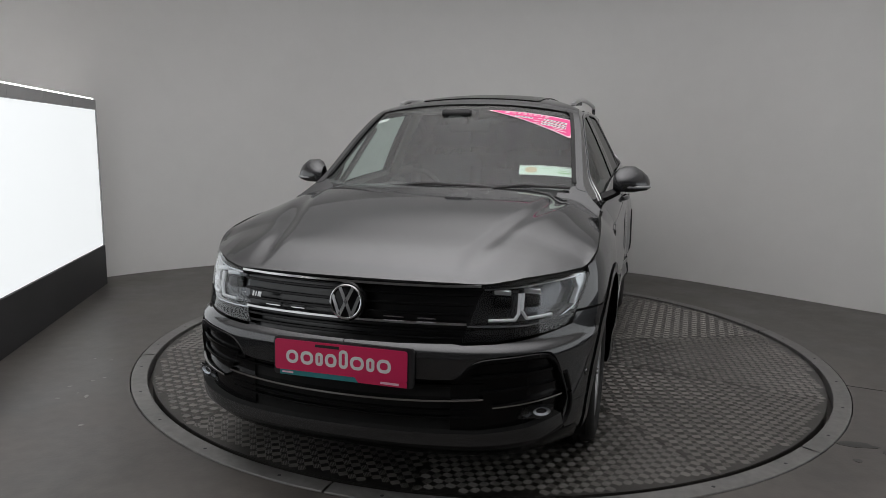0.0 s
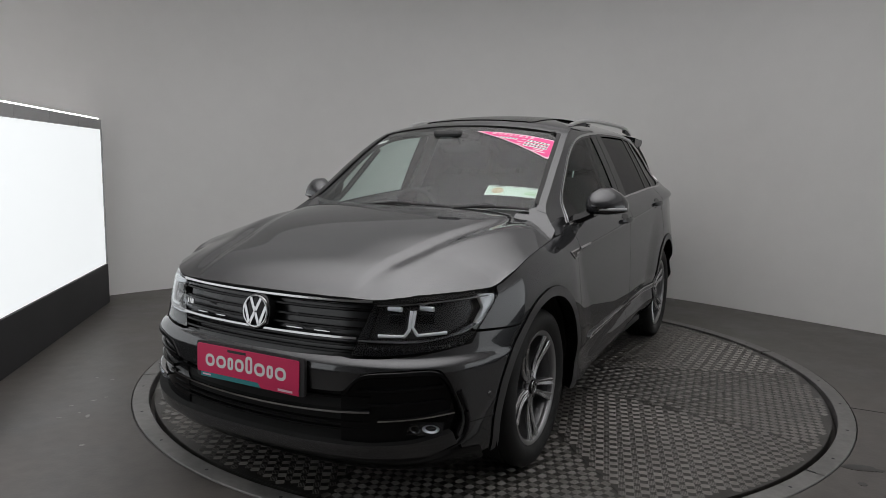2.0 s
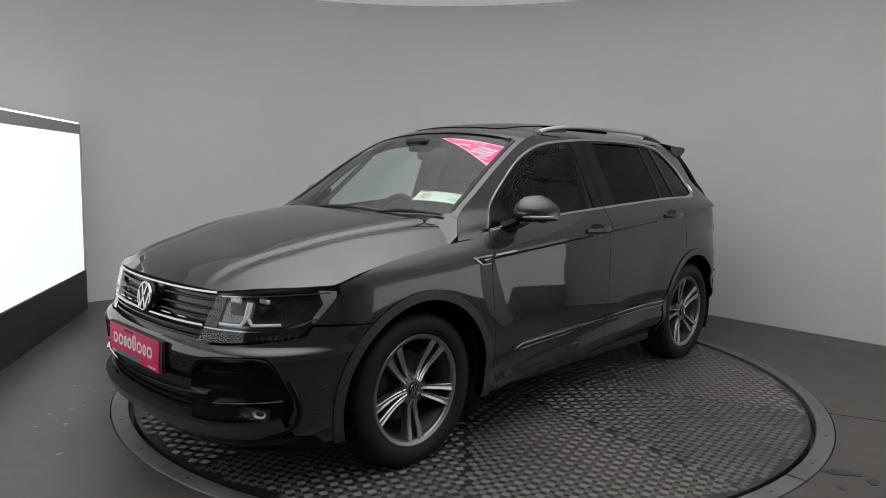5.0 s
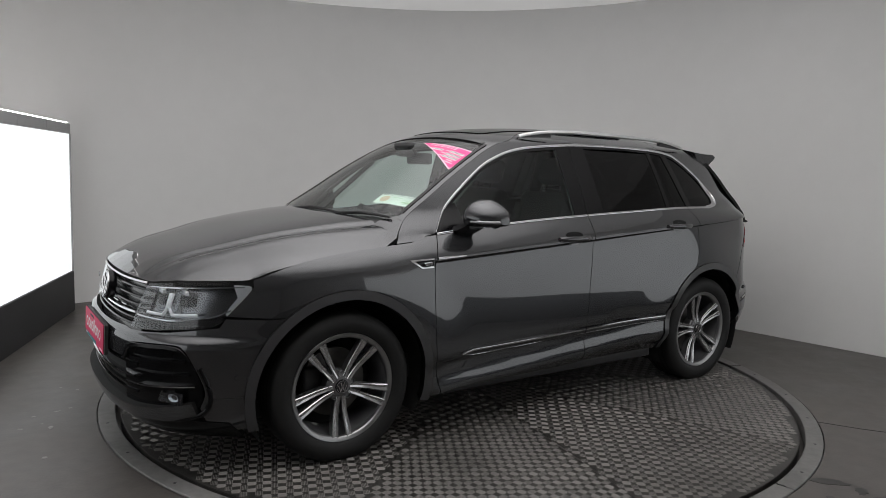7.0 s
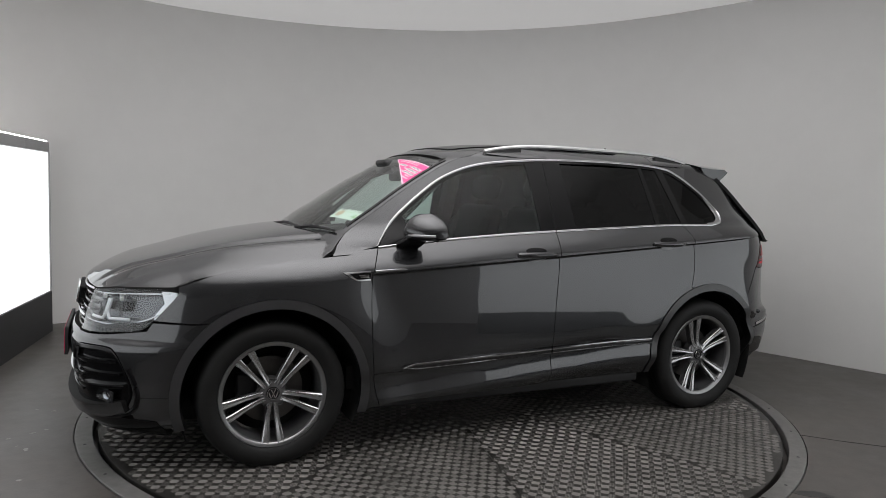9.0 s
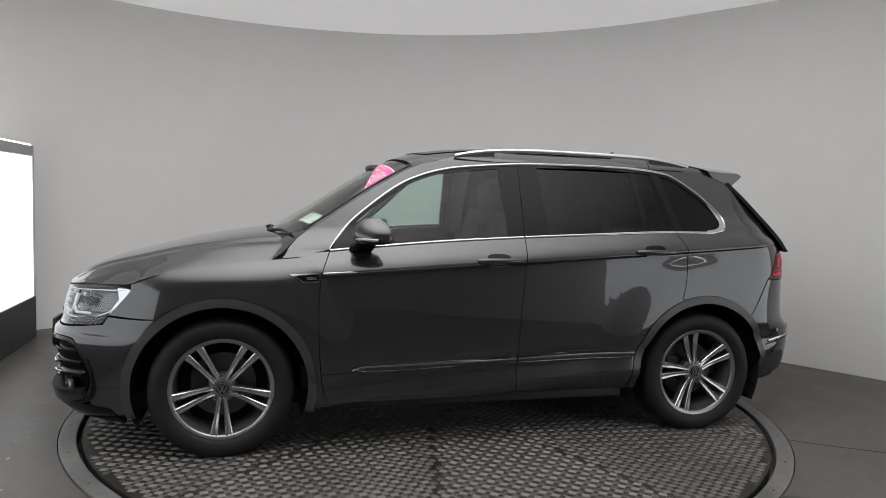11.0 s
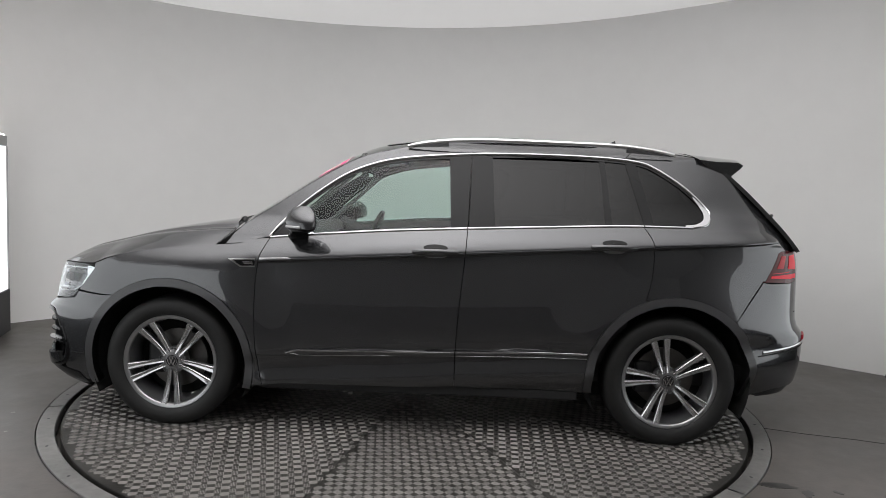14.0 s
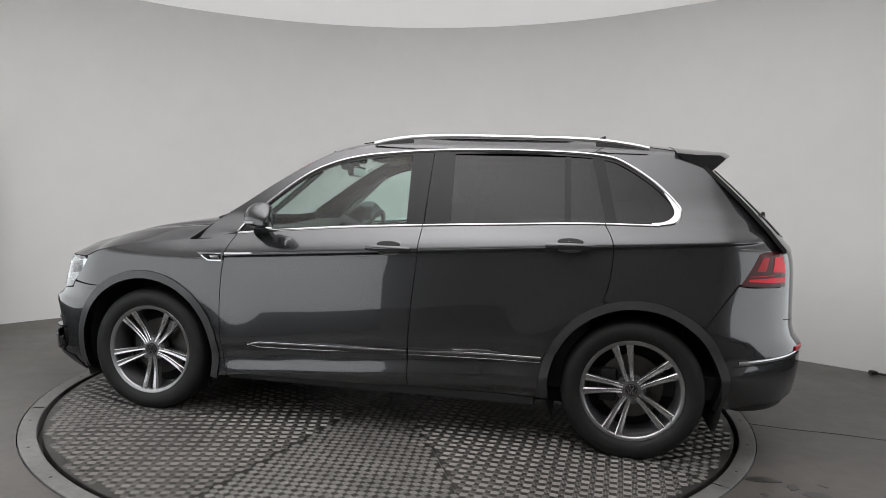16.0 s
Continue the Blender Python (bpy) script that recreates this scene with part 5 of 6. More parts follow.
        for k in range(len(a)):
            ring.faces.new((a[k], a[(k + 1) % len(a)], b[(k + 1) % len(a)], b[k]))
        part("plain_mark", ring, WHITE, hold, "plain white rounded mark")
        x += w + 0.0085


build_nose()


# ---- sides
def build_sides():
    for sy in (1, -1):
        fdoor, rdoor = front_doors[0 if sy > 0 else 1], rear_doors[0 if sy > 0 else 1]
        # handles; flat dark and pale patches paint the shade and light of their hollows
        for door, x0, x1, z0 in ((fdoor, 0.050, -0.192, 0.996), (rdoor, -0.885, -1.128, 1.053)):
            xm = (x0 + x1) / 2
            p = Vector(side(xm, z0))
            bm = bmesh.new()
            sec = []
            for k in range(13):
                t = k / 12
                x = x0 + (x1 - x0) * t
                q = Vector(side(x, z0))
                lift_ = 0.008 + 0.026 * math.sin(math.pi * min(1, max(0, t))) ** 0.6
                hh = 0.017 - 0.006 * abs(2 * t - 1) ** 3
                sec.append([bm.verts.new((q.x, (q.y + lift_ + dy) * sy, q.z + dz + 0.002 * t)) for dy, dz in ((-0.014, -hh), (0.0, -hh * 0.8), (0.006, -hh * 0.1), (0.004, hh * 0.6), (-0.002, hh), (-0.016, hh * 0.9))])
            for a, b in zip(sec, sec[1:]):
                for j in range(6):
                    bm.faces.new((a[j], a[(j + 1) % 6], b[(j + 1) % 6], b[j]))
            bm.faces.new(sec[0])
            bm.faces.new(sec[-1][::-1])
            part("door_handle", bm, PAINT, door, smooth=45)
            bowl = [(xm + 0.068 * math.cos(a), z0 + 0.004 + 0.036 * math.sin(a)) for a in np.linspace(0, 2 * math.pi, 29)[:-1]]
            o1 = surface_panel("handle_hollow_shade", SX([(xm + 0.064 * math.cos(a), z0 + 0.022 + 0.017 * math.sin(a)) for a in np.linspace(0, 2 * math.pi, 25)[:-1]]), skin, BLACK, door, 0.05, 0, 0, offset=0.0012, label="flat dark patch for the shaded hollow behind the handle")
            o2 = surface_panel("handle_dish_light", SX([(xm + 0.058 * math.cos(a), z0 - 0.018 + 0.015 * math.sin(a)) for a in np.linspace(0, 2 * math.pi, 25)[:-1]]), skin, ALLOYGREY, door, 0.05, 0, 0, offset=0.0012, label="flat pale patch for the lit dish under the handle")
            if sy < 0:
                for o in (o1, o2):
                    o.data.transform(Matrix.Diagonal((1, -1, 1, 1)))
                    o.data.flip_normals()
        # chrome line low on the doors
        def low_trim(door, x0, x1, tip):
            n = 26
            xs = span(x0, x1, n)
            zc = [0.452 - 0.0235 * (x - 0.1) for x in xs]
            h1 = [0.034 if not tip else 0.034 * min(1, 0.12 + (x0 - x) / 0.07) for x in xs]
            ribbon(skin, [(sy * s_of_x(x), z) for x, z in zip(xs, zc)], h1, 0.010, 0.012, "lower_trim", PAINT, door)
            ribbon(skin, [(sy * s_of_x(x), z + (a / 2 - 0.006)) for x, z, a in zip(xs, zc, h1)], [min(0.010, a * 0.7) for a in h1], 0.0125, 0.008, "lower_chrome_strip", CHROME, door, "chrome strip")
            ribbon(skin, [(sy * s_of_x(x), z - (a / 2 - 0.004)) for x, z, a in zip(xs, zc, h1)], [min(0.004, a * 0.5) for a in h1], 0.0115, 0.006, "lower_chrome_strip", CHROME, door, "chrome strip")
        low_trim(fdoor, 0.708, -0.188, True)
        low_trim(rdoor, -0.198, -0.888, False)
        ribbon(skin, [(sy * s_of_x(x), 0.416) for x in span(0.862, 0.70, 8)], [0.004] * 8, 0.001, 0.006, "seam", DARK, fdoor)
        # crease highlights at the side line: a thin pressed rib
        for door, x0, x1 in ((fdoor, 0.80, -0.215), (rdoor, -0.232, -1.20)):
            ribbon(skin, [(sy * s_of_x(x), crease(x) + 0.002) for x in span(x0, x1, 24)], [0.010] * 24, 0.0022, 0.006, "pressed_rib", PAINT, door)
        # wing badge
        wb = new("wing_badge")
        wb.parent = car
        def wp(pts):
            return SX(pts)
        A = [(1.022, 0.921), (0.882, 0.927), (0.882, 0.880), (0.958, 0.880)]
        for nm, poly, mat, off in (("badge_frame", A, CHROME, 0.004), ("badge_field", [(0.995, 0.915), (0.884, 0.920), (0.884, 0.888), (0.955, 0.887)], BLACK, 0.0055), ("badge_mark", [(0.945, 0.908), (0.895, 0.910), (0.890, 0.895), (0.935, 0.894)], CHROME, 0.007)):
            o = surface_panel(nm, wp(poly), skin, mat, wb, 0.06, 0.006, 0, offset=off)
            if sy < 0:
                o.data.transform(Matrix.Diagonal((1, -1, 1, 1)))
                o.data.flip_normals()
        ribbon(skin, [(sy * s_of_x(x), 0.924 + 0.052 * (0.86 - x)) for x in span(0.858, 0.69, 10)], [0.012] * 9 + [0.003], 0.005, 0.008, "door_chrome_spear", CHROME, fdoor, "short chrome spear")
        # mirror
        mr = new("door_mirror")
        mr.parent = car
        bm = bmesh.new()
        rings = []
        for k, (yy, sx, sz, xo, zo) in enumerate(((0.845, 0.040, 0.050, 0.655, 1.125), (0.868, 0.072, 0.072, 0.645, 1.128), (0.90, 0.088, 0.082, 0.632, 1.132), (0.95, 0.090, 0.082, 0.618, 1.132), (0.99, 0.080, 0.064, 0.600, 1.126), (1.018, 0.060, 0.046, 0.585, 1.118), (1.032, 0.03, 0.024, 0.575, 1.112))):
            ring = []
            for j in range(28):
                a = 2 * math.pi * j / 28
                ca, sa = math.cos(a), math.sin(a)
                px = sx * math.copysign(abs(ca) ** 0.62, ca) * (1 if ca > 0 else 0.82)
                pz = sz * math.copysign(abs(sa) ** 0.7, sa) * (1.0 if sa > 0 else 0.66)
                px -= 0.35 * max(0, pz) * (1 if ca > 0 else 0)
                ring.append((xo + px, yy * sy, zo + pz))
            rings.append(ring)
        def shell(sel, mat, nm, label):
            b2 = bmesh.new()
            rr = [[b2.verts.new(p) for p in ring] for ring in rings]
            for a, b in zip(rr, rr[1:]):
                for j in range(28):
                    zm = sum(v.co.z for v in (a[j], a[(j + 1) % 28], b[j], b[(j + 1) % 28])) / 4
                    xm = sum(v.co.x for v in (a[j], a[(j + 1) % 28], b[j], b[(j + 1) % 28])) / 4
                    kind = "lower" if zm < 1.096 else "upper"
                    if kind == sel:
                        b2.faces.new((a[j], a[(j + 1) % 28], b[(j + 1) % 28], b[j]))
            if sel == "upper":
                b2.faces.new(rr[-1])
            else:
                b2.faces.new(rr[0])
            bmesh.ops.delete(b2, geom=[v for v in b2.verts if not v.link_faces], context="VERTS")
            return part(nm, b2, mat, mr, label, smooth=50)
        shell("upper", PAINT, "mirror_cap", "painted mirror cap")
        shell("lower", BLACK, "mirror_base", "gloss black lower shell")
        part("turn_signal", sweep([(0.703, 0.885 * sy, 1.106), (0.705, 0.93 * sy, 1.108), (0.69, 0.975 * sy, 1.108), (0.655, 1.012 * sy, 1.108), (0.61, 1.030 * sy, 1.108)], 0.0075, 8), LENSGREY, mr, "slim grey turn signal", smooth=60)
        gl = bmesh.new()
        ring = [gl.verts.new((rings[2][0][0] - 0.152, (0.935 + 0.070 * math.cos(a)) * sy, 1.125 + 0.055 * math.sin(a))) for a in np.linspace(0, 2 * math.pi, 25)[:-1]]
        gl.faces.new(ring)
        part("mirror_glass", gl, MIRROR, mr, "mirror glass")
        bm = bmesh.new()
        foot = []
        for t in np.linspace(0, 1, 6):
            y = 0.785 + 0.10 * t
            foot.append([bm.verts.new((0.672 - 0.03 * t + dx * (1 - 0.2 * t), y * sy, 1.045 + 0.045 * t ** 1.5 + dz)) for dx, dz in ((-0.055, -0.02), (0.05, -0.022), (0.062, 0.0), (0.03, 0.030), (-0.045, 0.026))])
        for a, b in zip(foot, foot[1:]):
            for j in range(5):
                bm.faces.new((a[j], a[(j + 1) % 5], b[(j + 1) % 5], b[j]))
        bm.faces.new(foot[0])
        bm.faces.new(foot[-1][::-1])
        part("mirror_foot", bm, BLACK, mr, "gloss black foot", smooth=45)
        # roof rails
        rr_ = new("roof_rail")
        rr_.parent = car
        pts = []
        for t in np.linspace(0, 1, 34):
            x = 0.11 - 1.49 * t
            up = 0.024 * min(1, math.sin(math.pi * min(0.5, 2.6 * min(t, (1 - t) * 0.9)))) ** 0.8
            y = 0.585 - 0.03 * abs(2 * t - 1) ** 3
            zr = roof(x, y)[2]
            pts.append((x, y * sy, zr + 0.004 + up))
        part("rail_bar", sweep(pts, 0.0125, 10, flat=1.1), ALU, rr_, "silver roof rail", smooth=60)
        for a, b in ((0.0, 0.14), (0.82, 1.0)):
            bm = bmesh.new()
            sel = [pts[round(t * 33)] for t in np.linspace(a, b, 7)]
            rows = []
            for x, y, z in sel:
                zr = roof(x, y)[2] - 0.004
                rows.append([bm.verts.new(p) for p in ((x, y - 0.012, zr), (x, y - 0.010, z - 0.004), (x, y + 0.010, z - 0.004), (x, y + 0.012, zr))])
            for p, q in zip(rows, rows[1:]):
                for j in range(4):
                    bm.faces.new((p[j], p[(j + 1) % 4], q[(j + 1) % 4], q[j]))
            bm.faces.new(rows[0])
            bm.faces.new(rows[-1][::-1])
            part("rail_foot", bm, SATIN, rr_, "black rail foot")
        # tail lamp
        tl = new("tail_lamp")
        tl.parent = car
        outl = SX([(-1.822, 0.893), (-1.93, 1.050), (-1.97, 1.062)]) + [(s_rear(0.72), 1.060), (s_rear(0.66), 1.055), (s_rear(0.66), 0.885), (s_rear(0.72), 0.884)] + SX([(-1.98, 0.886)])
        def tp(nm, poly, mat, off, label="", dep=0.012):
            o = surface_panel(nm, poly, skin, mat, tl, 0.03, dep, 0.002, offset=off, label=label)
            if sy < 0:
                o.data.transform(Matrix.Diagonal((1, -1, 1, 1)))
                o.data.flip_normals()
            return o
        tp("lamp_body", outl, REDDARK, 0.002, "dark red tail lamp", 0.03)
        tp("light_bar", SX([(-1.862, 0.915), (-1.868, 0.93)]) + [(s_rear(0.74), 0.936), (s_rear(0.665), 0.936), (s_rear(0.665), 0.908), (s_rear(0.74), 0.906)], REDGLOW, 0.0045, "bright red light bar")
        tp("light_bar", SX([(-1.872, 0.938), (-1.88, 0.944)]) + [(s_rear(0.74), 0.950), (s_rear(0.74), 0.943)], REDGLOW, 0.0045)
        tp("red_field", SX([(-1.905, 0.965), (-1.952, 1.035), (-1.995, 1.035), (-1.962, 0.962)]), RED, 0.0045, "red lamp field")
        tp("red_field", SX([(-2.01, 0.96), (-2.035, 1.035)]) + [(s_rear(0.665), 1.04), (s_rear(0.665), 0.955)], REDGLOW, 0.0045, "red lamp field")
        # rear bumper line
        ss = span(s_of_x(-1.83), s_rear(0.55), 20)
        ribbon(skin, [(sy * s, 0.520 + 0.045 * k / 19) for k, s in enumerate(ss)] if sy > 0 else [(-s, 0.520 + 0.045 * k / 19) for k, s in enumerate(ss)], [0.016] * 20, 0.006, 0.012, "rear_chrome_strip", CHROME, car, "chrome bumper strip")
        ss = span(s_of_x(-1.80), s_rear(0.55), 20)
        ribbon(skin, [(sy * s, 0.502 + 0.045 * k / 19) for k, s in enumerate(ss)], [0.006] * 20, 0.003, 0.01, "bumper_groove", DARK, car)
        ss = span(s_rear(0.62), s_rear(0.50), 6)
        ribbon(skin, [(sy * s, 0.575) for s in ss], [0.022] * 6, 0.008, 0.01, "rear_reflector", RED, car, "red reflector")
    # aerial and rear wiper
    part("roof_aerial", sweep([(-1.10, 0, 1.628), (-1.14, 0, 1.655), (-1.17, 0, 1.668)], 0.008, 8, flat=0.6), SATIN, car, smooth=50)
    part("rear_wiper", sweep([(-2.08, 0.02, 1.175), (-2.02, 0.30, 1.23), (-1.97, 0.50, 1.245)], 0.010, 8), SATIN, car, smooth=50)


LENSGREY = material("smoked_signal_lens", (0.35, 0.35, 0.36), 0.15, coat=1.0)
MIRROR = material("mirror_silver", (0.8, 0.82, 0.82), 0.02, 1.0)
REDDARK = material("dark_red_lens", (0.07, 0.004, 0.007), 0.25, spec=0.25)
build_sides()


# ---- screen: wipers, sticker, paper
def screen_pt(x, y, d=0.0):
    p = Vector(roof(x, y))
    e = 1e-3
    n = (Vector(roof(x + e, y)) - Vector(roof(x - e, y))).cross(Vector(roof(x, y + e)) - Vector(roof(x, y - e))).normalized()
    return p + n * d


def build_screen():
    for y0, y1, x0, x1 in ((-0.30, 0.34, 1.118, 1.098), (0.30, 0.655, 1.10, 1.005)):
        pts = [screen_pt(x0 + (x1 - x0) * t - 0.004 * math.sin(math.pi * t), y0 + (y1 - y0) * t, 0.010) for t in np.linspace(0, 1, 14)]
        w = new("wiper")
        w.parent = car
        part("wiper_blade", sweep(pts, 0.007, 6), SATIN, w, smooth=50)
        part("wiper_arm", sweep([Vector((x0 + 0.035, y0 - 0.06, 1.062)), pts[0] + Vector((0.02, 0.0, 0.004)), pts[5] + Vector((0, 0, 0.007)), pts[7] + Vector((0, 0, 0.004))], 0.0065, 6, flat=1.3), SATIN, w, smooth=50)
        part("wiper_pivot", lathe([(0.0001, 0.02), (0.011, 0.017), (0.014, 0.0), (0.014, -0.03)], 16, "Z", Matrix.Translation((x0 + 0.035, y0 - 0.06, 1.052))), SATIN, w, smooth=30)
    # triangular pink sticker with plain marks
    st = new("windscreen_sticker")
    st.parent = car
    C = [(0.462, 0.100), (0.452, 0.60), (0.63, 0.612)]
    def tri(pts, off, mat, nm, label="", r=0.0):
        out = []
        n = len(pts)
        for i in range(n):
            p, q, s = (Vector(pts[(i + k) % n]) for k in (-1, 0, 1))
            a, b = q + (p - q).normalized() * r, q + (s - q).normalized() * r
            out += [tuple(a.lerp(q, t).lerp(q.lerp(b, t), t)) for t in np.linspace(0, 1, 6)] if r else [tuple(q)]
        return surface_panel(nm, out, lambda x, y: roof(x, y), mat, st, 0.05, 0, 0, offset=off, label=label)
    tri(C, 0.0005, PALEPINK, "sticker_border", "pale pink border", 0.03)
    cen = (Vector(C[0]) + Vector(C[1]) + Vector(C[2])) / 3
    tri(inset_polygon(C, 0.008), 0.0015, PINKS, "sticker_field", "bright pink triangular sticker", 0.026)
    def mark(x0, y0, dx, dy, mat, nm="mark"):
        tri([(x0, y0), (x0, y0 + dy), (x0 + dx, y0 + dy), (x0 + dx, y0)], 0.003, mat, nm)
    y = 0.215
    for w in (0.030, 0.030, 0.020, 0.028, 0.022, 0.030, 0.020, 0.030):
        for a in (0, 1):
            mark(0.467 + a * 0.012, y, 0.006, w - 0.006, PALEPINK)
        y += w + 0.007
    for x0, y0, w, sm in ((0.502, 0.275, 0.105, 0.022), (0.497, 0.440, 0.13, 0.022), (0.521, 0.430, 0.14, 0.018), (0.543, 0.430, 0.14, 0.018)):
        mark(x0, y0, 0.016, w, WHITE, "price_field")
        k = 0
        yy = y0 + 0.008
        while yy < y0 + w - 0.014:
            tri([(x0 + 0.003, yy + 0.004), (x0 + 0.003, yy + 0.013), (x0 + 0.013, yy + 0.009), (x0 + 0.013, yy)], 0.0042, INK, "mark")
            yy += 0.0195
    for x0, y0, w in ((0.505, 0.245, 0.02), (0.500, 0.405, 0.025), (0.525, 0.385, 0.036), (0.547, 0.395, 0.026), (0.566, 0.50, 0.055), (0.581, 0.49, 0.085)):
        mark(x0, y0, 0.007, w, PALEPINK)
    # paper behind the glass
    def pap(pts, off, mat, nm, label=""):
        return surface_panel(nm, pts, roof, mat, st2, 0.06, 0, 0, offset=off, label=label)
    st2 = new("windscreen_paper")
    st2.parent = car
    P0, P1, P2, P3 = (0.895, 0.385), (0.835, 0.662), (0.905, 0.672), (0.968, 0.392)
    pap([P0, P1, P2, P3], -0.006, PAPER, "sheet", "pale green printed paper")
    a, b, d = Vector(P0), Vector(P1), Vector(P3)
    def at(u, v):
        return tuple(a + (b - a) * u + (d - a) * v)
    def bar(u0, u1, v0, v1, mat):
        pap([at(u0, v0), at(u1, v0), at(u1, v1), at(u0, v1)], -0.0045, mat, "printed_mark")
    bar(0.05, 0.32, 0.08, 0.13, INK)
    bar(0.45, 0.62, 0.10, 0.13, INK)
    bar(0.70, 0.95, 0.10, 0.14, INK)
    pap([at(0.21 + 0.11 * math.cos(t), 0.52 + 0.30 * math.sin(t)) for t in np.linspace(0, 2 * math.pi, 21)[:-1]], -0.0045, PAPERTAN, "printed_seal")
    bar(0.70, 0.93, 0.45, 0.50, PAPERGREEN)
    bar(0.70, 0.90, 0.60, 0.72, PAPERGREEN)
    bar(0.40, 0.62, 0.30, 0.33, PAPERGREEN)
    pap([(0.47, -0.56), (0.465, -0.50), (0.50, -0.50), (0.505, -0.565)], -0.005, WHITE, "corner_sticker")
    # camera pod and mirror
    part("camera_pod", add_box(box((0.38, -0.16, 1.475), (0.52, 0.02, 1.515), Matrix.Translation((0, 0, 0)), 0.02), (0.42, -0.12, 1.43), (0.53, -0.02, 1.48), None, 0.02), CABIN, car, smooth=40)
    mi = new("rear_view_mirror")
    mi.parent = car
    part("mirror_shell", box((0.395, -0.14, 1.385), (0.435, 0.11, 1.455), None, 0.018), CABIN, mi, smooth=40)
    part("mirror_stem", sweep([(0.43, -0.015, 1.44), (0.46, -0.02, 1.49)], 0.012, 8), CABIN, mi)
    part("mirror_glass", box((0.390, -0.13, 1.392), (0.3945, 0.10, 1.448)), MIRROR, mi)


build_screen()


# ---- cabin
def build_seat(x, y):
    s = new("seat")
    s.parent = car
    part("cushion", box((x - 0.10, y - 0.25, 0.56), (x + 0.44, y + 0.25, 0.72), None, 0.05), FABRIC, s, smooth=40)
    M = Matrix.Translation((x - 0.09, y, 0.68)) @ Matrix.Rotation(radians(-16), 4, "Y")
    part("backrest", box((-0.07, -0.245, -0.02), (0.06, 0.245, 0.58), M, 0.05), FABRIC, s, smooth=40)
    for o in (-1, 1):
        part("bolster", sweep([M @ Vector((0.05, o * 0.215, z)) for z in np.linspace(0.05, 0.48, 8)], 0.038, 8), FABRIC, s, smooth=50)
        part("headrest_post", sweep([M @ Vector((0, o * 0.07, 0.56)), M @ Vector((0.0, o * 0.07, 0.66))], 0.007, 8), CHROME, s, "chrome headrest post")
    part("headrest", box((-0.055, -0.14, 0.63), (0.055, 0.14, 0.80), M, 0.045), FABRIC, s, smooth=40)


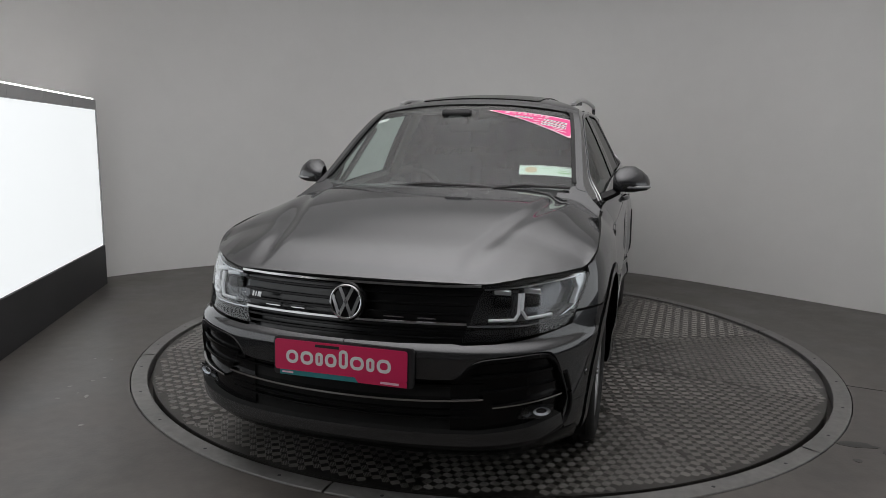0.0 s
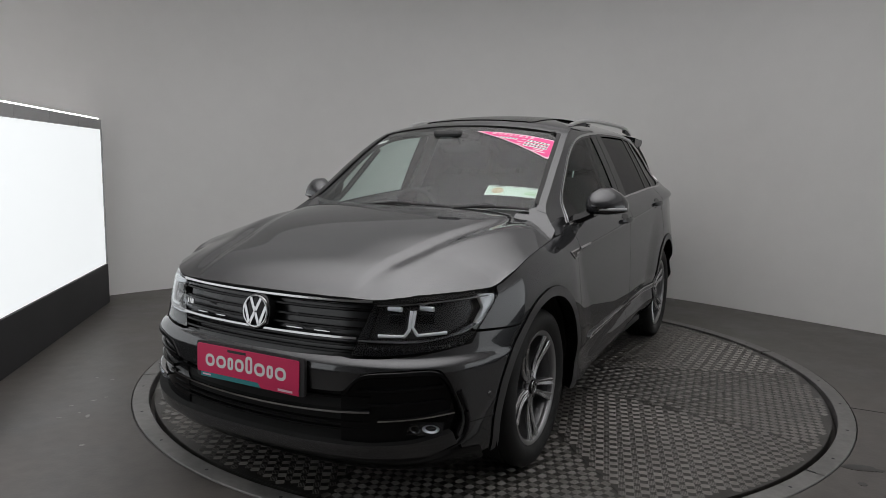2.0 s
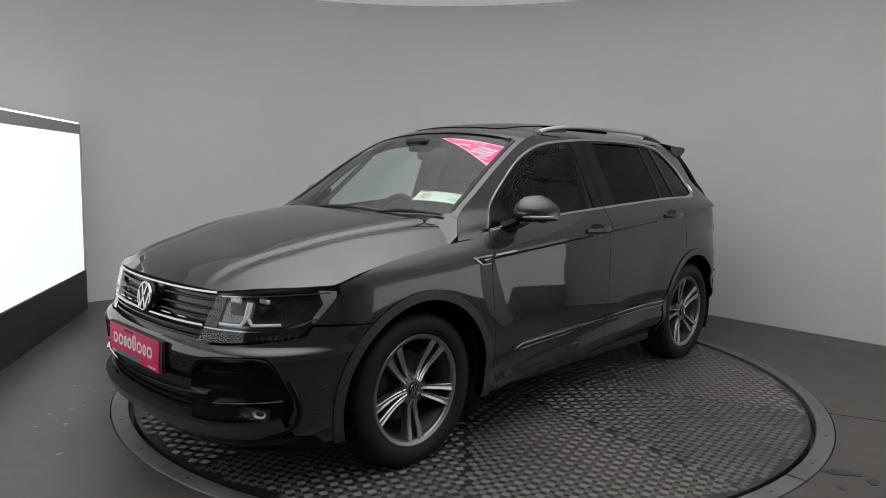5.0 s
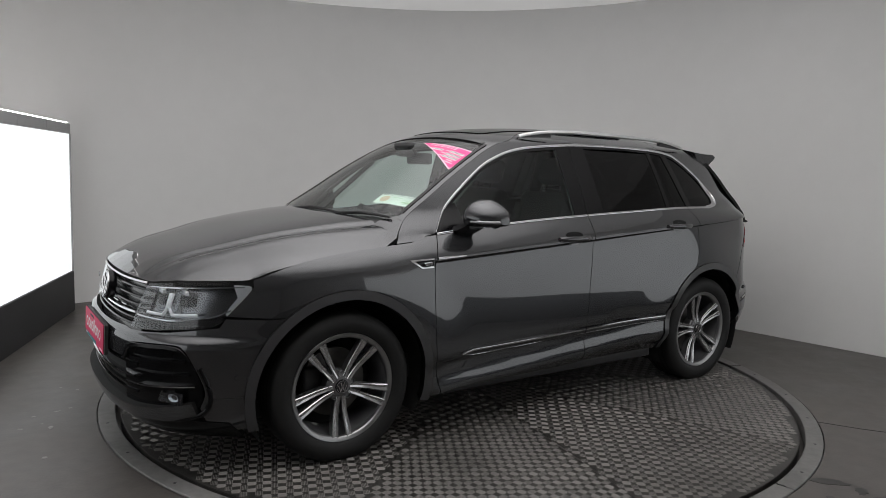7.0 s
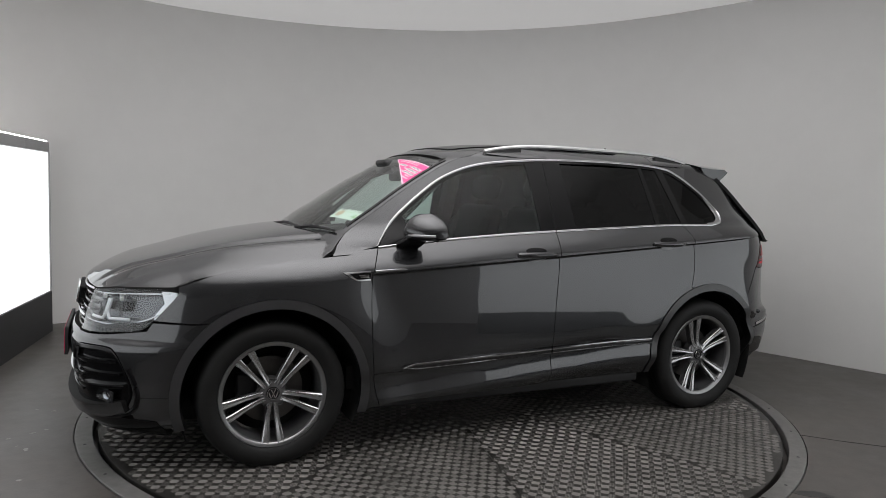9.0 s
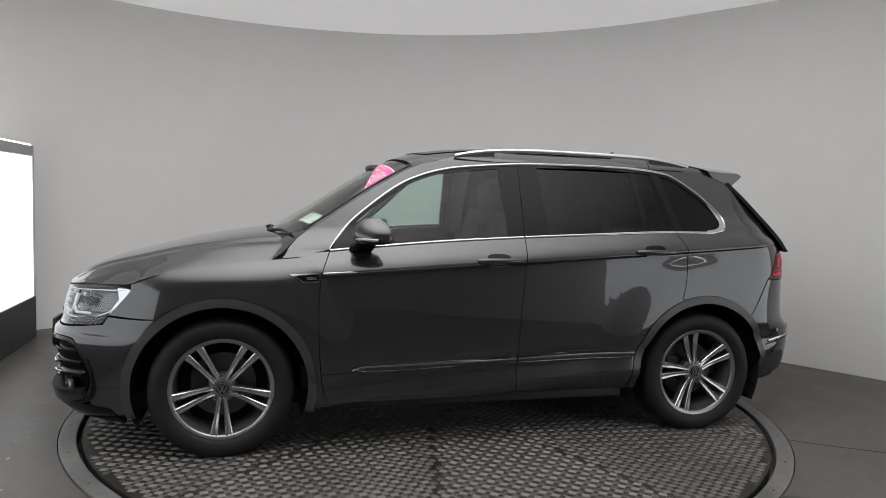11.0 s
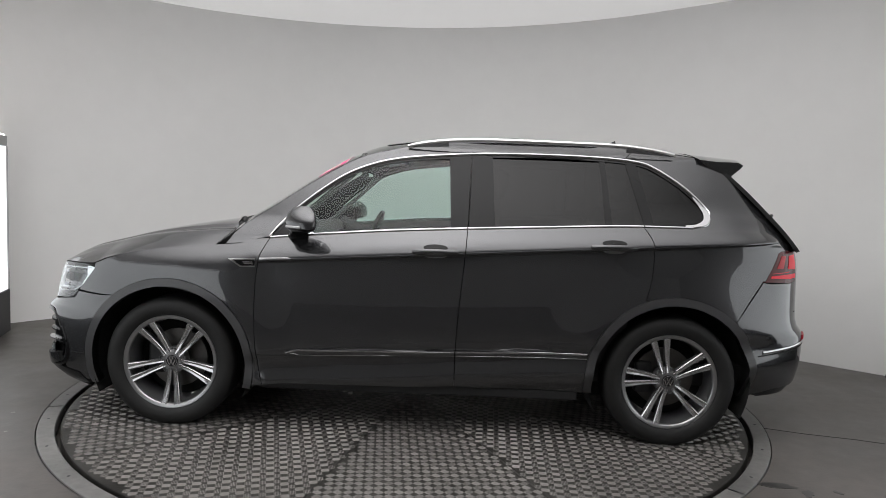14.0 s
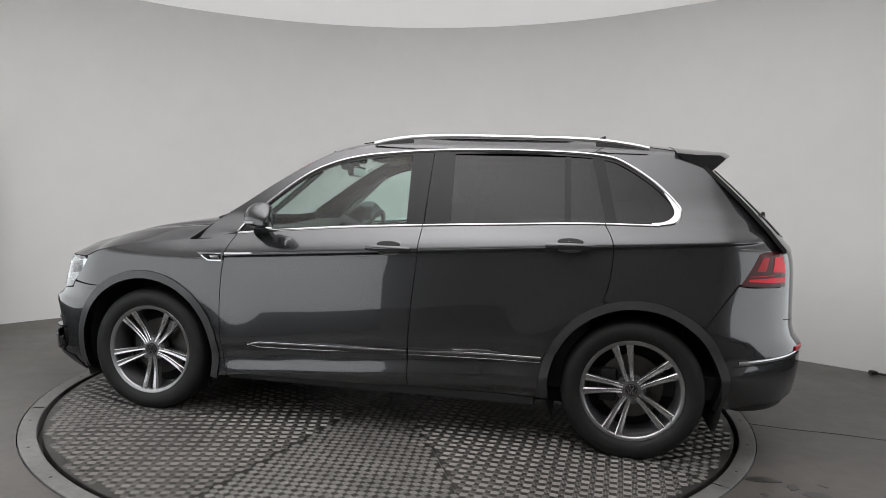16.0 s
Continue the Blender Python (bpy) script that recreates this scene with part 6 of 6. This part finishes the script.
def build_cabin():
    for y in (0.36, -0.36):
        build_seat(-0.12, y)
        build_seat(-0.98, y)
    part("rear_bench_back", box((-1.20, -0.60, 0.62), (-1.06, 0.60, 1.12), None, 0.05), FABRIC, car, smooth=40)
    part("cabin_floor", box((-1.9, -0.72, 0.30), (0.95, 0.72, 0.42)), CABIN, car)
    # dashboard with rounded brow
    d = new("dashboard")
    d.parent = car
    bm = bmesh.new()
    rows = []
    for y in np.linspace(-0.74, 0.74, 30):
        q = (abs(y) / 0.74) ** 4
        hump = 0.035 * math.exp(-((y + 0.37) / 0.17) ** 2)
        rows.append([bm.verts.new(p) for p in ((1.02 - 0.14 * q, y, 1.035 - 0.02 * q), (0.82 - 0.08 * q, y, 1.065 - 0.01 * q + hump * 0.6), (0.66 - 0.02 * q, y, 1.062 + hump), (0.60, y, 1.040 + hump * 0.8), (0.585, y, 0.98), (0.61, y, 0.86), (0.66, y, 0.70), (1.0 - 0.14 * q, y, 0.68))])
    for a, b in zip(rows, rows[1:]):
        for j in range(8):
            bm.faces.new((a[j], a[(j + 1) % 8], b[(j + 1) % 8], b[j]))
    bm.faces.new(rows[0])
    bm.faces.new(rows[-1][::-1])
    part("dash_top", bm, CABIN, d, smooth=50)
    for y in (0.60, 0.06, -0.10, -0.62):
        part("air_vent", box((0.575, y - 0.065, 0.955), (0.597, y + 0.065, 1.015), None, 0.006), BLACK, d)
        for z in (0.97, 0.985, 1.0):
            part("vent_slat", box((0.568, y - 0.058, z - 0.0025), (0.58, y + 0.058, z + 0.0025)), ALU, d)
    part("screen_display", box((0.578, -0.12, 0.84), (0.592, 0.12, 0.94), None, 0.004), BLACK, d)
    part("instrument_cowl", box((0.585, -0.52, 0.98), (0.60, -0.22, 1.07), None, 0.006), BLACK, d)
    # steering wheel on the car's right
    w = new("steering_wheel")
    w.parent = car
    M = Matrix.Translation((0.42, -0.37, 0.985)) @ Matrix.Rotation(radians(-24), 4, "Y") @ Matrix(((0, 0, 1, 0), (1, 0, 0, 0), (0, 1, 0, 0), (0, 0, 0, 1)))
    part("wheel_rim", sweep([M @ Vector((0.182 * math.cos(a), 0.182 * math.sin(a), 0)) for a in np.linspace(0, 2 * math.pi, 41)[:-1]], 0.0155, 10, closed=True), CABIN, w, smooth=60)
    part("wheel_boss", lathe([(0.0001, -0.04), (0.06, -0.035), (0.085, -0.01), (0.075, 0.03), (0.0001, 0.035)], 28, "Z", M), CABIN, w, smooth=50)
    for a in (0, 180, 270):
        v = Vector((math.cos(radians(a)), math.sin(radians(a)), 0))
        part("wheel_spoke", sweep([M @ (v * 0.06), M @ (v * 0.178)], 0.017, 8, flat=0.7), ALU if a == 270 else CABIN, w, smooth=50)
    part("steering_column", sweep([M @ Vector((0, 0, 0.02)), M @ Vector((0, 0, 0.24))], 0.045, 12), CABIN, w)
    # door linings, pillars, roof lining
    for sy in (1, -1):
        for x0, x1 in ((0.86, -0.20), (-0.26, -1.12)):
            bm = bmesh.new()
            xs = np.linspace(x0, x1, 8)
            rows = [[bm.verts.new((x, (side(x, BELT(x))[1] - o) * sy, z)) for o, z in ((0.022, BELT(x) - 0.012), (0.075, BELT(x) - 0.02), (0.085, 0.85), (0.10, 0.42), (0.03, 0.42))] for x in xs]
            for a, b in zip(rows, rows[1:]):
                for j in range(5):
                    bm.faces.new((a[j], a[(j + 1) % 5], b[(j + 1) % 5], b[j]))
            bm.faces.new(rows[0])
            bm.faces.new(rows[-1][::-1])
            part("door_lining", bm, CABIN, car)
        for xt, xb, w_ in ((-0.245, -0.24, 0.062), (-1.13, -1.20, 0.05), (0.40, 0.86, 0.022)):
            zt_ = 1.53 if xt < 0.3 else 1.40
            pts = [(xb + (xt - xb) * t, (side(xb + (xt - xb) * t, BELT(xb) + (zt_ - BELT(xb)) * t)[1] - 0.038 - 0.01 * math.sin(math.pi * t)) * sy, BELT(xb) - 0.05 + (zt_ - BELT(xb) + 0.05) * t) for t in np.linspace(0, 1, 10)]
            part("pillar_lining", sweep(pts, 0.028 if w_ > 0.03 else 0.016, 8, flat=w_ / 0.028 if w_ > 0.03 else 1.0), TRIMGREY if xt > -1 else CABIN, car, "grey pillar lining", smooth=50)
            if w_ > 0.06:
                part("seat_belt", sweep([(p[0] + 0.05, p[1] - 0.03 * sy, p[2]) for p in pts], 0.003, 6, flat=6.0), SATIN, car)
        part("sun_visor", box((0.18, 0.36 * sy - 0.19, 1.495), (0.36, 0.36 * sy + 0.19, 1.515), Matrix.Rotation(radians(0), 4, "Y"), 0.006), TRIMGREY, car)
    xs = np.linspace(0.34, -1.62, 26)
    lin = [(x, roof_edge(x)[0] - 0.03) for x in xs]
    lin = [(0.36, 0.0)] + lin + [(-1.64, 0.0)]
    lin = lin + [(x, -y) for x, y in lin[::-1] if y > 0]
    surface_panel("roof_lining", lin, roof, TRIMGREY, car, 0.08, 0, 0, offset=-0.04, label="pale grey roof lining")
    part("parcel_shelf", box((-1.75, -0.55, 1.02), (-1.22, 0.55, 1.05)), CABIN, car)


build_cabin()


# ---------------------------------------------------------------- marks on the floor and small things
def build_floor_marks():
    rng = random.Random(5)
    MARK = material("pale_scuff", (0.24, 0.235, 0.22), 0.7, noise_scale=60, noise_amount=0.3)
    STAIN = material("dark_oily_stain", (0.02, 0.019, 0.018), 0.35, noise_scale=20, noise_amount=0.3)
    def blot(name, x, y, r, mat, label, stretch=1.0, turn=0.0, n=14, h=0.0012):
        bm = bmesh.new()
        pts = []
        for k in range(n):
            a = 2 * math.pi * k / n
            q = r * rng.uniform(0.55, 1.1)
            u, v = q * math.cos(a) * stretch, q * math.sin(a)
            pts.append(bm.verts.new((x + u * math.cos(turn) - v * math.sin(turn), y + u * math.sin(turn) + v * math.cos(turn), h)))
        bm.faces.new(pts)
        r2 = bmesh.ops.extrude_face_region(bm, geom=bm.faces[:])
        for g in r2["geom"]:
            if isinstance(g, bmesh.types.BMVert):
                g.co.z = 0.0002
        tagged(part(name, bm, mat), label, "floor mark", group="marks on the floor")
    for x, y, r, st in ((-2.03, -1.20, 0.013, 1.8), (-2.10, -1.16, 0.008, 1.0), (-2.16, -1.24, 0.010, 1.4), (-2.09, -0.92, 0.010, 1.3), (-2.13, -0.98, 0.018, 0.6), (-2.2, -1.07, 0.010, 1.2), (-2.22, -0.62, 0.014, 1.0), (-2.33, -0.6, 0.009, 1.5), (-1.85, -1.55, 0.012, 1.2)):
        blot("paint_scuff", x, y, r, MARK, "pale chipped scuff on the grey floor", st, rng.uniform(0, 3))
    for x, y, r, st in ((1.70, -1.44, 0.040, 2.2), (1.80, -1.52, 0.03, 1.6), (1.86, -1.62, 0.05, 1.4), (1.62, -1.60, 0.02, 1.0), (1.95, -1.5, 0.018, 2.0)):
        blot("oil_stain", x, y, r, STAIN, "dark stain on the grey floor", st, rng.uniform(0, 3))
    # a fine crack across the concrete
    pts = [(2.02, -0.62, 0.0006), (2.25, -0.72, 0.0006), (2.5, -0.80, 0.0006), (2.8, -0.93, 0.0006), (3.1, -1.03, 0.0006)]
    tagged(part("floor_crack", sweep(pts, 0.0025, 6, flat=1.0), STAIN), "thin dark crack across the concrete floor", "floor crack")
    # cable end lying at the foot of the wall
    c = thing("cable", "short black cable lying at the wall's foot", "cable")
    part("lead", sweep([(3.70, 0.575, 0.012), (3.74, 0.53, 0.012), (3.80, 0.46, 0.012), (3.88, 0.38, 0.012), (3.98, 0.28, 0.012)], 0.009, 8), SATIN, c, smooth=60)
    part("plug", box((3.655, 0.555, 0.0), (3.705, 0.60, 0.03), None, 0.006), SATIN, c)


build_floor_marks()


def motions():
    rows = [(t, a) for t, a in TURN]
    walk(table, [(t, pose(0, 0, 0, 0, 0, a)) for t, a in rows])
    walk(car, [(t, pose(0, 0, 0, 0, 0, a) @ pose(-AXIS[0], -AXIS[1], -0.004)) for t, a in rows])


motions()
